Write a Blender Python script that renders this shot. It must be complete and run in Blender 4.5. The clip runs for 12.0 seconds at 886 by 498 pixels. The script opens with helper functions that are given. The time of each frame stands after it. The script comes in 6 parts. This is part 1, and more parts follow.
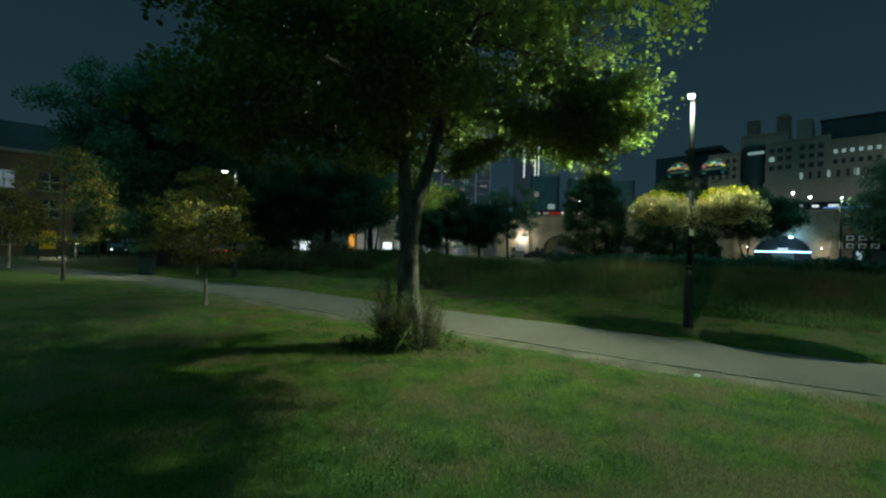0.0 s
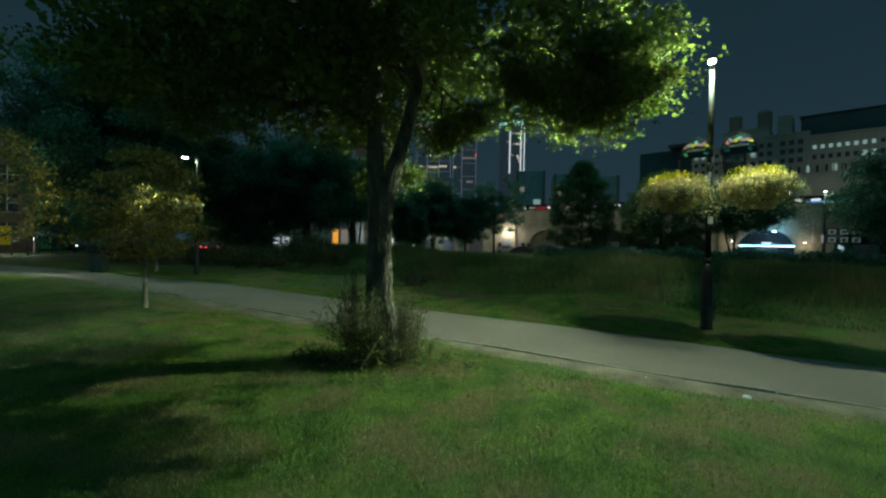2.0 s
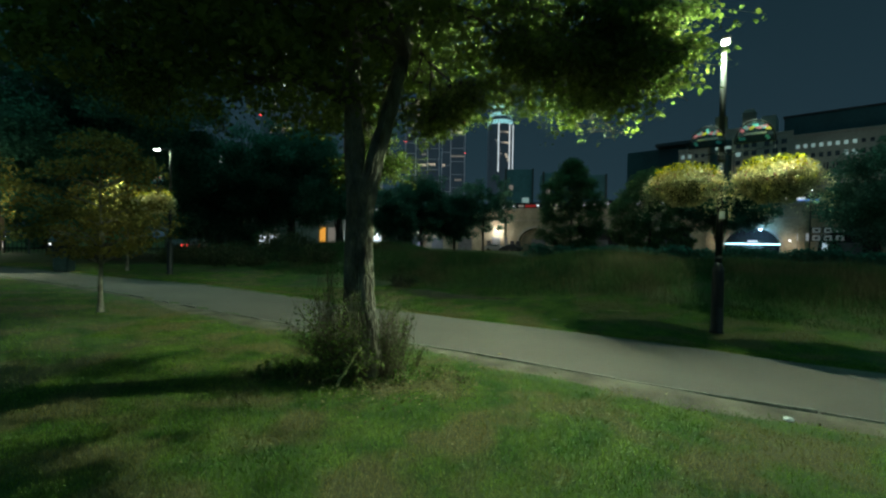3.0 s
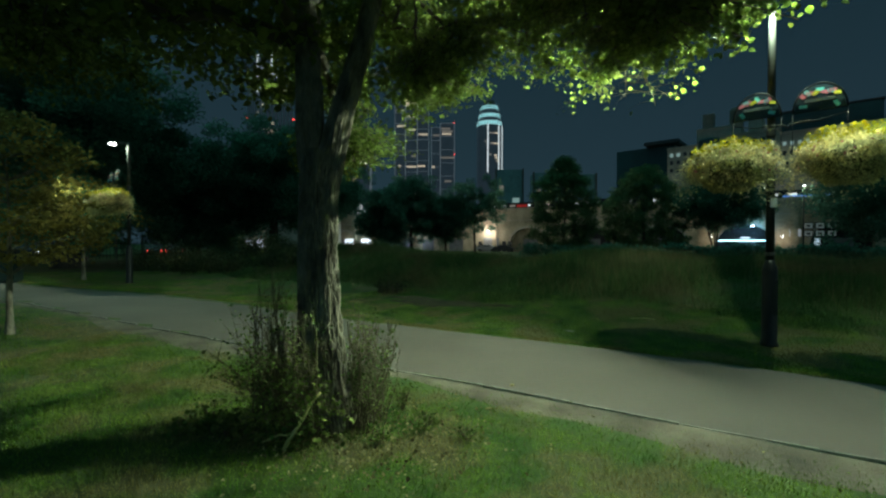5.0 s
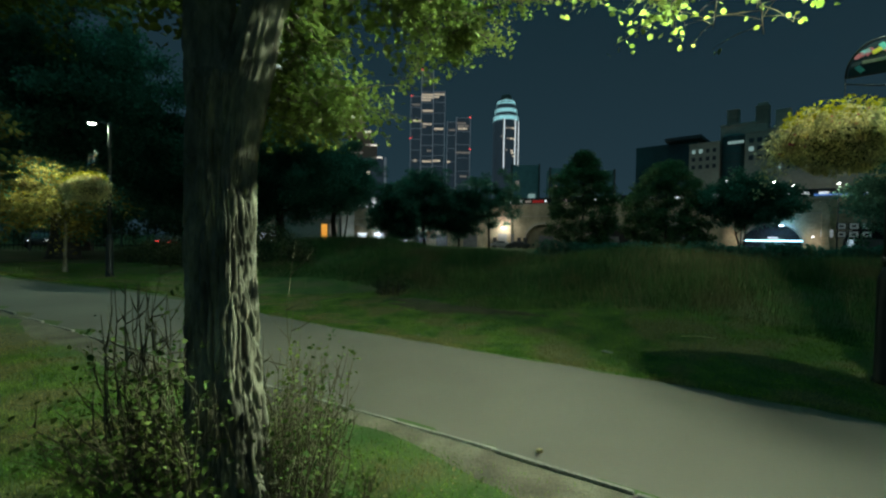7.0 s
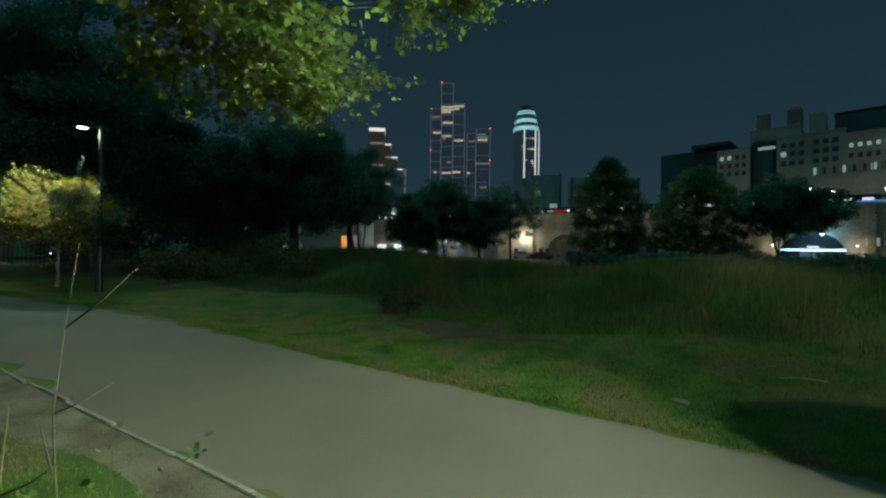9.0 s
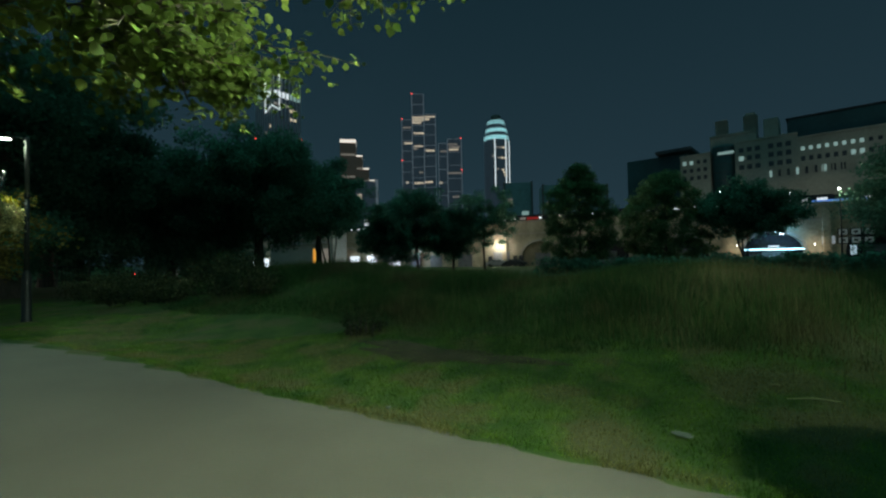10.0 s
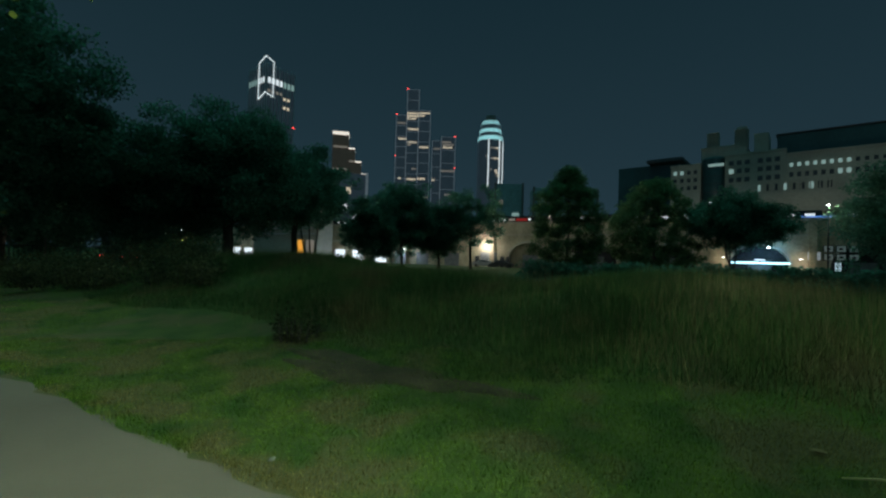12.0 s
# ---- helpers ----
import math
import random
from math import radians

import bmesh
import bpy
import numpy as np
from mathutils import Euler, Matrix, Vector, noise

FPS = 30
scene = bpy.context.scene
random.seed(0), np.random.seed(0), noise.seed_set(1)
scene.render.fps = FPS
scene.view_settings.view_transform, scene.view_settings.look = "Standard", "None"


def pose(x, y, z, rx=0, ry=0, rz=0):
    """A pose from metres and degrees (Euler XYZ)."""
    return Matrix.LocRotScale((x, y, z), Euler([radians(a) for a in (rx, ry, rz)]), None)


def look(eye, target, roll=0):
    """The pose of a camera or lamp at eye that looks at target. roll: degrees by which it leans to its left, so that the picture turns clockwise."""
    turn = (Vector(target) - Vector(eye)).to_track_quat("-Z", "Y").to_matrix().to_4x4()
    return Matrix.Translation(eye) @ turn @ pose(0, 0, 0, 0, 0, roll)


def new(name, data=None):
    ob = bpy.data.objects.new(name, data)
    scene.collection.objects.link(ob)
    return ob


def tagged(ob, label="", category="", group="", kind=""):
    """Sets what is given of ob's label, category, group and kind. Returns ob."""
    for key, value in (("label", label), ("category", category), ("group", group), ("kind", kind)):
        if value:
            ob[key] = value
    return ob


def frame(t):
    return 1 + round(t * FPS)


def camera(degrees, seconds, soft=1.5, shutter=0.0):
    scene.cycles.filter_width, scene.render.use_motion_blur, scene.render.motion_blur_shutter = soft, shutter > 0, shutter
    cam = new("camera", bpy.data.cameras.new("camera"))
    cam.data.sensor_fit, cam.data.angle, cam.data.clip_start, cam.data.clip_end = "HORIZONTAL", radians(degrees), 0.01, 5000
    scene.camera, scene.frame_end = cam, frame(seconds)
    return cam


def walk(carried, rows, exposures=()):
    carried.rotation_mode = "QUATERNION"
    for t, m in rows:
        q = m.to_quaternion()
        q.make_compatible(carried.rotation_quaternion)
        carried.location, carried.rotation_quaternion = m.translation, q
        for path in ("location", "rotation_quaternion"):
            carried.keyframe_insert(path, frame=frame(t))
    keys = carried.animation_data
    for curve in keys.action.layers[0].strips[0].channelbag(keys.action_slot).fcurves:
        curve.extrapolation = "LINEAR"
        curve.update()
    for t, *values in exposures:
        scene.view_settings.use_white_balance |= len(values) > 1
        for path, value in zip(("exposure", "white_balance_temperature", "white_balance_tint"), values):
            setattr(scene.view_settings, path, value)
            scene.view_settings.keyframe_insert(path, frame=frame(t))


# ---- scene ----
cam = camera(90.9, 12.0, soft=2.3, shutter=0.0)
PATH = [
    (0, (-0.03, 0.355, 1.674), (-0.101, 2.354, 1.67), 1.2),
    (0.5, (0.013, 0.722, 1.653), (-0.086, 2.72, 1.631), 1.5),
    (1, (0.026, 1.053, 1.644), (-0.067, 3.051, 1.635), 1.6),
    (1.5, (0.0, 1.409, 1.642), (-0.033, 3.409, 1.634), 1.2),
    (2, (0.008, 1.772, 1.583), (0.002, 3.772, 1.561), 1.0),
    (2.5, (0.025, 2.156, 1.582), (0.035, 4.156, 1.542), 1.2),
    (3, (-0.003, 2.529, 1.563), (0.043, 4.529, 1.534), 1.0),
    (5, (0.014, 3.985, 1.516), (0.101, 5.983, 1.495), 0.1),
    (5.5, (0.075, 4.351, 1.516), (0.122, 6.349, 1.439), 0.4),
    (6, (0.109, 4.748, 1.491), (0.158, 6.742, 1.348), -0.1),
    (6.5, (0.139, 5.136, 1.501), (0.196, 7.133, 1.401), 0.1),
    (7, (0.206, 5.504, 1.51), (0.229, 7.503, 1.467), 1.0),
    (9, (0.304, 6.935, 1.493), (0.232, 8.934, 1.5), 0.7),
    (9.5, (0.343, 7.274, 1.531), (0.344, 9.274, 1.558), -0.8),
    (10, (0.433, 7.63, 1.55), (0.477, 9.628, 1.601), -1.1),
    (10.5, (0.515, 7.908, 1.55), (0.619, 9.905, 1.621), -0.4),
    (11, (0.645, 8.266, 1.552), (0.817, 10.256, 1.654), -0.2),
    (11.5, (0.837, 8.607, 1.549), (0.962, 10.601, 1.645), 1.1),
    (12, (0.982, 8.98, 1.524), (1.076, 10.978, 1.566), 1.7),
]
walk(cam, [(t, look(eye, aim, roll)) for t, eye, aim, roll in PATH])

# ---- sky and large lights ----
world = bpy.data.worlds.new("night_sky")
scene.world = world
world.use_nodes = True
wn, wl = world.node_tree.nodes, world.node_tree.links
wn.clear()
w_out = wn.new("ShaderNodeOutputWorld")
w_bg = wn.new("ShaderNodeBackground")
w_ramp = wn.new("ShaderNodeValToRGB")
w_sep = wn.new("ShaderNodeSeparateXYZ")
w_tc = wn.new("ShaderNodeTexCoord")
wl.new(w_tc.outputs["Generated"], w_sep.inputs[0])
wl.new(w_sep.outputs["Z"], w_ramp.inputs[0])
# added fill: the unseen sky is made brighter low in the south
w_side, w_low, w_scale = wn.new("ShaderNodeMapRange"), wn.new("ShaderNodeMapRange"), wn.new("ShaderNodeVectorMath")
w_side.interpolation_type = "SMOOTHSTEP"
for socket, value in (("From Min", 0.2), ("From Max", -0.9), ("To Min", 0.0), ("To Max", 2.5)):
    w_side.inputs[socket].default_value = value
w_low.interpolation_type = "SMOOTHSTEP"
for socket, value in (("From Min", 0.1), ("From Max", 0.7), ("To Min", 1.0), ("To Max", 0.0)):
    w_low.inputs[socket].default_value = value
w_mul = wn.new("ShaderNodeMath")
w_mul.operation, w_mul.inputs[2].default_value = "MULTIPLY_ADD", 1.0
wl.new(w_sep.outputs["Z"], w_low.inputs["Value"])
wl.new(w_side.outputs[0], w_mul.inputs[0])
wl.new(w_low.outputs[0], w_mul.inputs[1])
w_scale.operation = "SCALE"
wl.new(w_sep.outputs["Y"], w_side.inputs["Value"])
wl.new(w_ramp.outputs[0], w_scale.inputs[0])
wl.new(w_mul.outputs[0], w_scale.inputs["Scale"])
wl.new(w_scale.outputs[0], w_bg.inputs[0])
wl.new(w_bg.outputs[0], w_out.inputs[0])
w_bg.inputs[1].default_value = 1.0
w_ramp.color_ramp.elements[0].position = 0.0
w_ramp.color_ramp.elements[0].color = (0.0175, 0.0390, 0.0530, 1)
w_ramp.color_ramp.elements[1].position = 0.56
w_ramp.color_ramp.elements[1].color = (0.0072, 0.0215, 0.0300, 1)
# added fill: the sky above the view is brightened to lift dark areas
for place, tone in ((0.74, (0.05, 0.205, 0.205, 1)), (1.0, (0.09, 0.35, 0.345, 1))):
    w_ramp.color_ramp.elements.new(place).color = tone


def lamp(name, kind, at, to, power, color, size=0.2, spread=180):
    data = bpy.data.lights.new(name, kind)
    data.energy, data.color = power, color
    if kind == "AREA":
        data.shape, data.size, data.spread = "DISK", size, radians(spread)
    else:
        data.shadow_soft_size = size
    ob = new(name, data)
    ob.matrix_world = look(at, to)
    return ob


LAMP_A, LAMP_B = (4.8, 9.72, 5.0), (-9.9, 18.35, 4.72)
WHITE_LED = (0.75, 1.0, 0.74)
# each lantern throws lobes to all sides, cut off near the horizontal: way along x and y, drop, watts, spread
LOBES = ((-0.6, -0.9, 5, 38, 115), (0.8, 6.2, 2.6, 55, 88), (-6.2, -0.6, 3.0, 270, 92), (-5.6, 3.2, 2.9, 55, 88), (-4.2, -4.4, 3.2, 135, 90), (0.5, -6.2, 3.8, 110, 100), (6.0, -2.5, 3.6, 85, 105))
for at, shares in ((LAMP_A, (1, 1, 1, 1, 1, 1, 1)), (LAMP_B, (0.12, 0.15, 0.9, 0.3, 0.1, 0.32, 0.35))):
    low = (at[0], at[1], at[2] - 0.07)
    for (dx, dy, drop, watts, spread), share in zip(LOBES, shares):
        lamp("lantern_light", "AREA", low, (at[0] + dx, at[1] + dy, at[2] - drop), watts * share, WHITE_LED, 0.06, spread)


# ---- materials ----
def material(name, base, rough=0.8, metal=0.0, vary=0.25, scale=3.0, fine=40.0, bump=0.2, tint=None, emit=None, power=0.0,
             leafy=0.0, clear=1.0, worn=None, per_object=0.0, per_island=0.0, stretch=(1, 1, 1)):
    """A procedural surface: two scales of colour variation, a fine bump, and a spread from piece to piece."""
    m = bpy.data.materials.new(name)
    m.use_nodes = True
    n, l = m.node_tree.nodes, m.node_tree.links
    p = n["Principled BSDF"]
    p.inputs["Roughness"].default_value, p.inputs["Metallic"].default_value = rough, metal
    p.inputs["Specular IOR Level"].default_value = 0.15 if leafy else 0.3
    tc, mp = n.new("ShaderNodeTexCoord"), n.new("ShaderNodeMapping")
    mp.inputs["Scale"].default_value = stretch
    l.new(tc.outputs["Object"], mp.inputs[0])
    big, small = n.new("ShaderNodeTexNoise"), n.new("ShaderNodeTexNoise")
    big.inputs["Scale"].default_value, small.inputs["Scale"].default_value = scale, fine
    big.inputs["Detail"].default_value, small.inputs["Detail"].default_value = 3, 2
    for t in (big, small):
        l.new(mp.outputs[0], t.inputs["Vector"])
    lo = [max(0.0, c * (1 - vary)) for c in base]
    hi = [c * (1 + vary) for c in (tint or base)]
    ramp = n.new("ShaderNodeValToRGB")
    ramp.color_ramp.elements[0].position, ramp.color_ramp.elements[1].position = 0.3, 0.7
    ramp.color_ramp.elements[0].color, ramp.color_ramp.elements[1].color = (*lo, 1), (*hi, 1)
    l.new(big.outputs["Fac"], ramp.inputs[0])
    grain = n.new("ShaderNodeMapRange")
    grain.inputs["From Min"].default_value, grain.inputs["From Max"].default_value = 0.25, 0.75
    grain.inputs["To Min"].default_value, grain.inputs["To Max"].default_value = 1 - vary * 0.7, 1 + vary * 0.7
    l.new(small.outputs["Fac"], grain.inputs["Value"])
    value = grain.outputs[0]
    tone = ramp.outputs[0]
    if worn:
        # worn patches with their own outline
        patchy, edge, blend = n.new("ShaderNodeTexNoise"), n.new("ShaderNodeMapRange"), n.new("ShaderNodeMixRGB")
        patchy.inputs["Scale"].default_value, patchy.inputs["Detail"].default_value = worn[1], 5
        edge.inputs["From Min"].default_value, edge.inputs["From Max"].default_value = worn[2], worn[2] + 0.12
        l.new(mp.outputs[0], patchy.inputs["Vector"]), l.new(patchy.outputs["Fac"], edge.inputs["Value"])
        l.new(edge.outputs[0], blend.inputs[0]), l.new(tone, blend.inputs[1])
        blend.inputs[2].default_value = (*worn[0], 1)
        tone = blend.outputs[0]
    for amount, node, socket in ((per_object, "ShaderNodeObjectInfo", "Random"), (per_island, "ShaderNodeNewGeometry", "Random Per Island")):
        if amount:
            src, mr, mul = n.new(node), n.new("ShaderNodeMapRange"), n.new("ShaderNodeMath")
            mr.inputs["To Min"].default_value, mr.inputs["To Max"].default_value = 1 - amount, 1 + amount
            mul.operation = "MULTIPLY"
            l.new(src.outputs[socket], mr.inputs["Value"])
            l.new(value, mul.inputs[0]), l.new(mr.outputs[0], mul.inputs[1])
            value = mul.outputs[0]
    mix = n.new("ShaderNodeVectorMath")
    mix.operation = "SCALE"
    l.new(tone, mix.inputs[0]), l.new(value, mix.inputs["Scale"])
    l.new(mix.outputs[0], p.inputs["Base Color"])
    if bump:
        b = n.new("ShaderNodeBump")
        b.inputs["Strength"].default_value, b.inputs["Distance"].default_value = bump, 0.01
        l.new(small.outputs["Fac"], b.inputs["Height"]), l.new(b.outputs[0], p.inputs["Normal"])
    if emit:
        p.inputs["Emission Color"].default_value, p.inputs["Emission Strength"].default_value = (*emit, 1), power
    if leafy:
        tr, mx = n.new("ShaderNodeBsdfTranslucent"), n.new("ShaderNodeMixShader")
        mx.inputs[0].default_value = leafy
        passed = n.new("ShaderNodeVectorMath")
        passed.operation, passed.inputs["Scale"].default_value = "SCALE", clear
        l.new(mix.outputs[0], passed.inputs[0]), l.new(passed.outputs[0], tr.inputs[0])
        l.new(p.outputs[0], mx.inputs[1]), l.new(tr.outputs[0], mx.inputs[2])
        l.new(mx.outputs[0], n["Material Output"].inputs[0])
    return m


def glowing(name, color, power):
    return material(name, (0.3, 0.3, 0.3), 0.4, bump=0, emit=color, power=power)


M_LEAF = material("maple_leaves", (0.084, 0.128, 0.028), 0.6, vary=0.3, scale=0.7, fine=9, bump=0, tint=(0.118, 0.148, 0.034), leafy=0.6, clear=1.5, per_island=0.35)
M_LEAF_DARK = material("dark_leaves", (0.06, 0.13, 0.085), 0.7, vary=0.3, scale=0.2, fine=2, bump=0, leafy=0.6, clear=2.2, per_island=0.35)
M_LEAF_MID = material("green_leaves", (0.068, 0.12, 0.052), 0.7, vary=0.3, scale=0.2, fine=2, bump=0, leafy=0.6, clear=2.0, per_island=0.35)
M_LEAF_OCHRE = material("yellowing_leaves", (0.12, 0.108, 0.03), 0.6, vary=0.35, scale=0.8, fine=5, bump=0, tint=(0.15, 0.118, 0.032), leafy=0.6, clear=2.2, per_island=0.4)
M_LEAF_SHRUB = material("shrub_leaves", (0.06, 0.15, 0.035), 0.6, vary=0.35, scale=3, fine=20, bump=0, tint=(0.15, 0.17, 0.045), leafy=0.45, per_island=0.4)
M_LEAF_FLOWERBED = material("trailing_leaves", (0.43, 0.375, 0.2), 0.6, vary=0.25, scale=4, fine=30, bump=0, tint=(0.5, 0.43, 0.24), leafy=0.65, clear=1.7, per_island=0.35)
M_PETAL_YELLOW = material("yellow_petals", (0.5, 0.42, 0.02), 0.6, vary=0.2, bump=0, leafy=0.45, per_island=0.25)
M_PETAL_PINK = material("pink_petals", (0.6, 0.12, 0.22), 0.6, vary=0.2, bump=0, leafy=0.45, per_island=0.25)
M_BARK = material("furrowed_bark", (0.12, 0.105, 0.078), 0.95, vary=0.4, scale=7, fine=34, bump=1.0, tint=(0.21, 0.185, 0.135), stretch=(1, 1, 0.45))
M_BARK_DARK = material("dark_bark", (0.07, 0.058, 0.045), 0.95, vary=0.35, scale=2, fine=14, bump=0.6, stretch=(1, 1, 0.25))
M_STEM = material("dry_stems", (0.125, 0.105, 0.06), 0.9, vary=0.3, scale=8, fine=60, bump=0.2, per_island=0.3)
M_PALE_WOOD = material("stripped_branch", (0.42, 0.38, 0.17), 0.7, vary=0.2, scale=9, fine=50, bump=0.2)
M_ASPHALT = material("worn_asphalt", (0.122, 0.108, 0.087), 0.9, vary=0.14, scale=0.55, fine=160, bump=0.35)
M_EDGE = material("concrete_edging", (0.2, 0.185, 0.155), 0.9, vary=0.3, scale=6, fine=60, bump=0.4, per_object=0.18)
M_BLADE = material("grass_blades", (0.084, 0.208, 0.028), 0.65, vary=0.3, scale=2.2, fine=18, bump=0, tint=(0.17, 0.24, 0.036), worn=((0.25, 0.215, 0.08), 1.3, 0.47), leafy=0.6, per_island=0.45)
M_TALL = material("tall_meadow_grass", (0.05, 0.125, 0.036), 0.8, vary=0.35, scale=0.5, fine=6, bump=0, tint=(0.085, 0.13, 0.04), worn=((0.15, 0.12, 0.055), 0.6, 0.55), leafy=0.45, per_island=0.4)
M_STRAW = material("seeded_grass_heads", (0.2, 0.165, 0.08), 0.9, vary=0.3, scale=1, fine=5, bump=0, leafy=0.45, per_island=0.4)
M_IRON = material("black_painted_iron", (0.018, 0.021, 0.02), 0.45, vary=0.25, scale=8, fine=60, bump=0.12)
M_GALV = material("grey_painted_steel", (0.075, 0.078, 0.07), 0.55, metal=0.1, vary=0.2, scale=6, fine=50, bump=0.12)
M_LENS = glowing("lantern_lens", (0.95, 1.0, 0.88), 60)
M_PAPER = material("white_paper", (0.7, 0.7, 0.66), 0.8, vary=0.1)
M_STONE = material("pale_stone", (0.17, 0.17, 0.14), 0.9, vary=0.2, scale=14, fine=70, bump=0.4)
M_VIADUCT = material("yellow_stock_brick", (0.28, 0.26, 0.17), 0.95, vary=0.3, scale=0.25, fine=2.4, bump=0.3, tint=(0.36, 0.31, 0.22))
M_COPING = material("stone_coping", (0.34, 0.31, 0.25), 0.9, vary=0.2, scale=0.5, fine=6)
M_SHUTTER = material("grey_roller_shutter", (0.2, 0.21, 0.22), 0.6, metal=0.4, vary=0.2, scale=1, fine=12)
# near-black: dark boards and carriages, also the shade painted into arches
M_DARK = material("dark_paint_and_recess_shade", (0.03, 0.032, 0.035), 0.9, vary=0.3)
M_CONCRETE = material("precast_concrete", (0.31, 0.3, 0.26), 0.9, vary=0.15, scale=0.08, fine=1.2)
M_TEALGLASS = material("teal_glazing", (0.025, 0.07, 0.075), 0.35, vary=0.2, scale=0.1, fine=1, bump=0)
# whole wall glows faintly, in place of haze and light spilled from inside
M_TOWER = material("faint_glow_curtain_wall", (0.045, 0.055, 0.07), 0.3, vary=0.25, scale=0.05, fine=0.5, bump=0, emit=(0.45, 0.75, 1.0), power=0.024)
M_FRAME = material("tower_steel_frame", (0.4, 0.42, 0.45), 0.5, vary=0.1, bump=0)
M_BRICK = material("brown_brick_wall", (0.22, 0.15, 0.1), 0.95, vary=0.25, scale=0.4, fine=5, bump=0.3)
M_ROOF = material("slate_roof", (0.06, 0.065, 0.075), 0.8, vary=0.25, scale=0.5, fine=5)
M_WIN_WARM = glowing("warm_lit_pane", (1.0, 0.84, 0.6), 0.55)
M_WIN_DIM = glowing("dim_lit_pane", (0.9, 0.75, 0.6), 0.16)
M_WIN_COOL = glowing("cool_lit_pane", (0.6, 0.95, 0.9), 0.27)
M_WIN_WHITE = glowing("white_lit_pane", (0.85, 0.95, 1.0), 0.8)
M_LED_WHITE = glowing("white_light_strip", (0.85, 0.97, 1.0), 0.8)
M_LED_CYAN = glowing("cyan_light_ring", (0.4, 0.9, 0.95), 0.75)
M_LED_BLUE = glowing("blue_light_strip", (0.1, 0.3, 0.9), 0.6)
M_RED = glowing("red_warning_light", (1.0, 0.06, 0.05), 2.2)
M_BULB = glowing("bright_lamp_head", (0.9, 0.97, 1.0), 9)
M_ORANGE = glowing("orange_lit_panel", (1.0, 0.42, 0.03), 0.75)
M_WIN_DARK = material("unlit_pane", (0.05, 0.06, 0.07), 0.15, vary=0.2, bump=0)


# ---- building helpers ----
def mesh_of(name, verts, faces, mats, index=None, smooth=False):
    me = bpy.data.meshes.new(name)
    me.from_pydata([tuple(v) for v in verts], [], [tuple(f) for f in faces])
    for m in (mats if isinstance(mats, (list, tuple)) else [mats]):
        me.materials.append(m)
    if index is not None:
        me.polygons.foreach_set("material_index", index)
    if smooth:
        me.polygons.foreach_set("use_smooth", [True] * len(me.polygons))
    me.update()
    return me


def fan_mesh(name, verts, per, mat):
    """Many separate flat pieces of 'per' corners each, fast. verts: array (pieces * per, 3)."""
    verts = np.asarray(verts, dtype=np.float32).reshape(-1, 3)
    count = len(verts) // per
    me = bpy.data.meshes.new(name)
    me.vertices.add(count * per), me.loops.add(count * per), me.polygons.add(count)
    me.vertices.foreach_set("co", verts.ravel())
    me.loops.foreach_set("vertex_index", np.arange(count * per, dtype=np.int32))
    me.polygons.foreach_set("loop_start", np.arange(0, count * per, per, dtype=np.int32))
    me.materials.append(mat)
    me.update(calc_edges=True)
    return me


def thing(name, at=(0, 0, 0), turn=0.0, label="", category="", group="", kind=""):
    ob = new(name)
    ob.matrix_world = pose(*at, 0, 0, turn)
    return tagged(ob, label, category, group, kind)


def hang(name, me, parent, label="", m=None):
    """A mesh as a part of parent."""
    ob = new(name, me)
    ob.parent = parent
    if m is not None:
        ob.matrix_basis = m
    return tagged(ob, label) if label else ob


def part(name, bm, mat, parent, label="", m=None, smooth=False):
    me = bpy.data.meshes.new(name)
    bm.to_mesh(me)
    bm.free()
    me.materials.append(mat)
    if smooth:
        me.polygons.foreach_set("use_smooth", [True] * len(me.polygons))
    return hang(name, me, parent, label, m)


def box(x0, x1, y0, y1, z0, z1, bevel=0.0, bm=None):
    bm = bm or bmesh.new()
    made = bmesh.ops.create_cube(bm, size=1, matrix=Matrix.Translation(((x0 + x1) / 2, (y0 + y1) / 2, (z0 + z1) / 2))
                                 @ Matrix.Diagonal((x1 - x0, y1 - y0, z1 - z0, 1)))
    if bevel:
        edges = list({e for v in made["verts"] for e in v.link_edges})
        bmesh.ops.bevel(bm, geom=edges, offset=bevel, segments=2, affect="EDGES")
    return bm


def lathe(profile, sides=20, bm=None, at=(0, 0)):
    """A turned form from (radius, height) pairs."""
    bm = bm or bmesh.new()
    rings = [[bm.verts.new((at[0] + r * math.cos(2 * math.pi * i / sides), at[1] + r * math.sin(2 * math.pi * i / sides), z))
              for i in range(sides)] for r, z in profile]
    for a, b in zip(rings, rings[1:]):
        for i in range(sides):
            bm.faces.new((a[i], a[(i + 1) % sides], b[(i + 1) % sides], b[i]))
    bm.faces.new(rings[0][::-1]), bm.faces.new(rings[-1])
    return bm


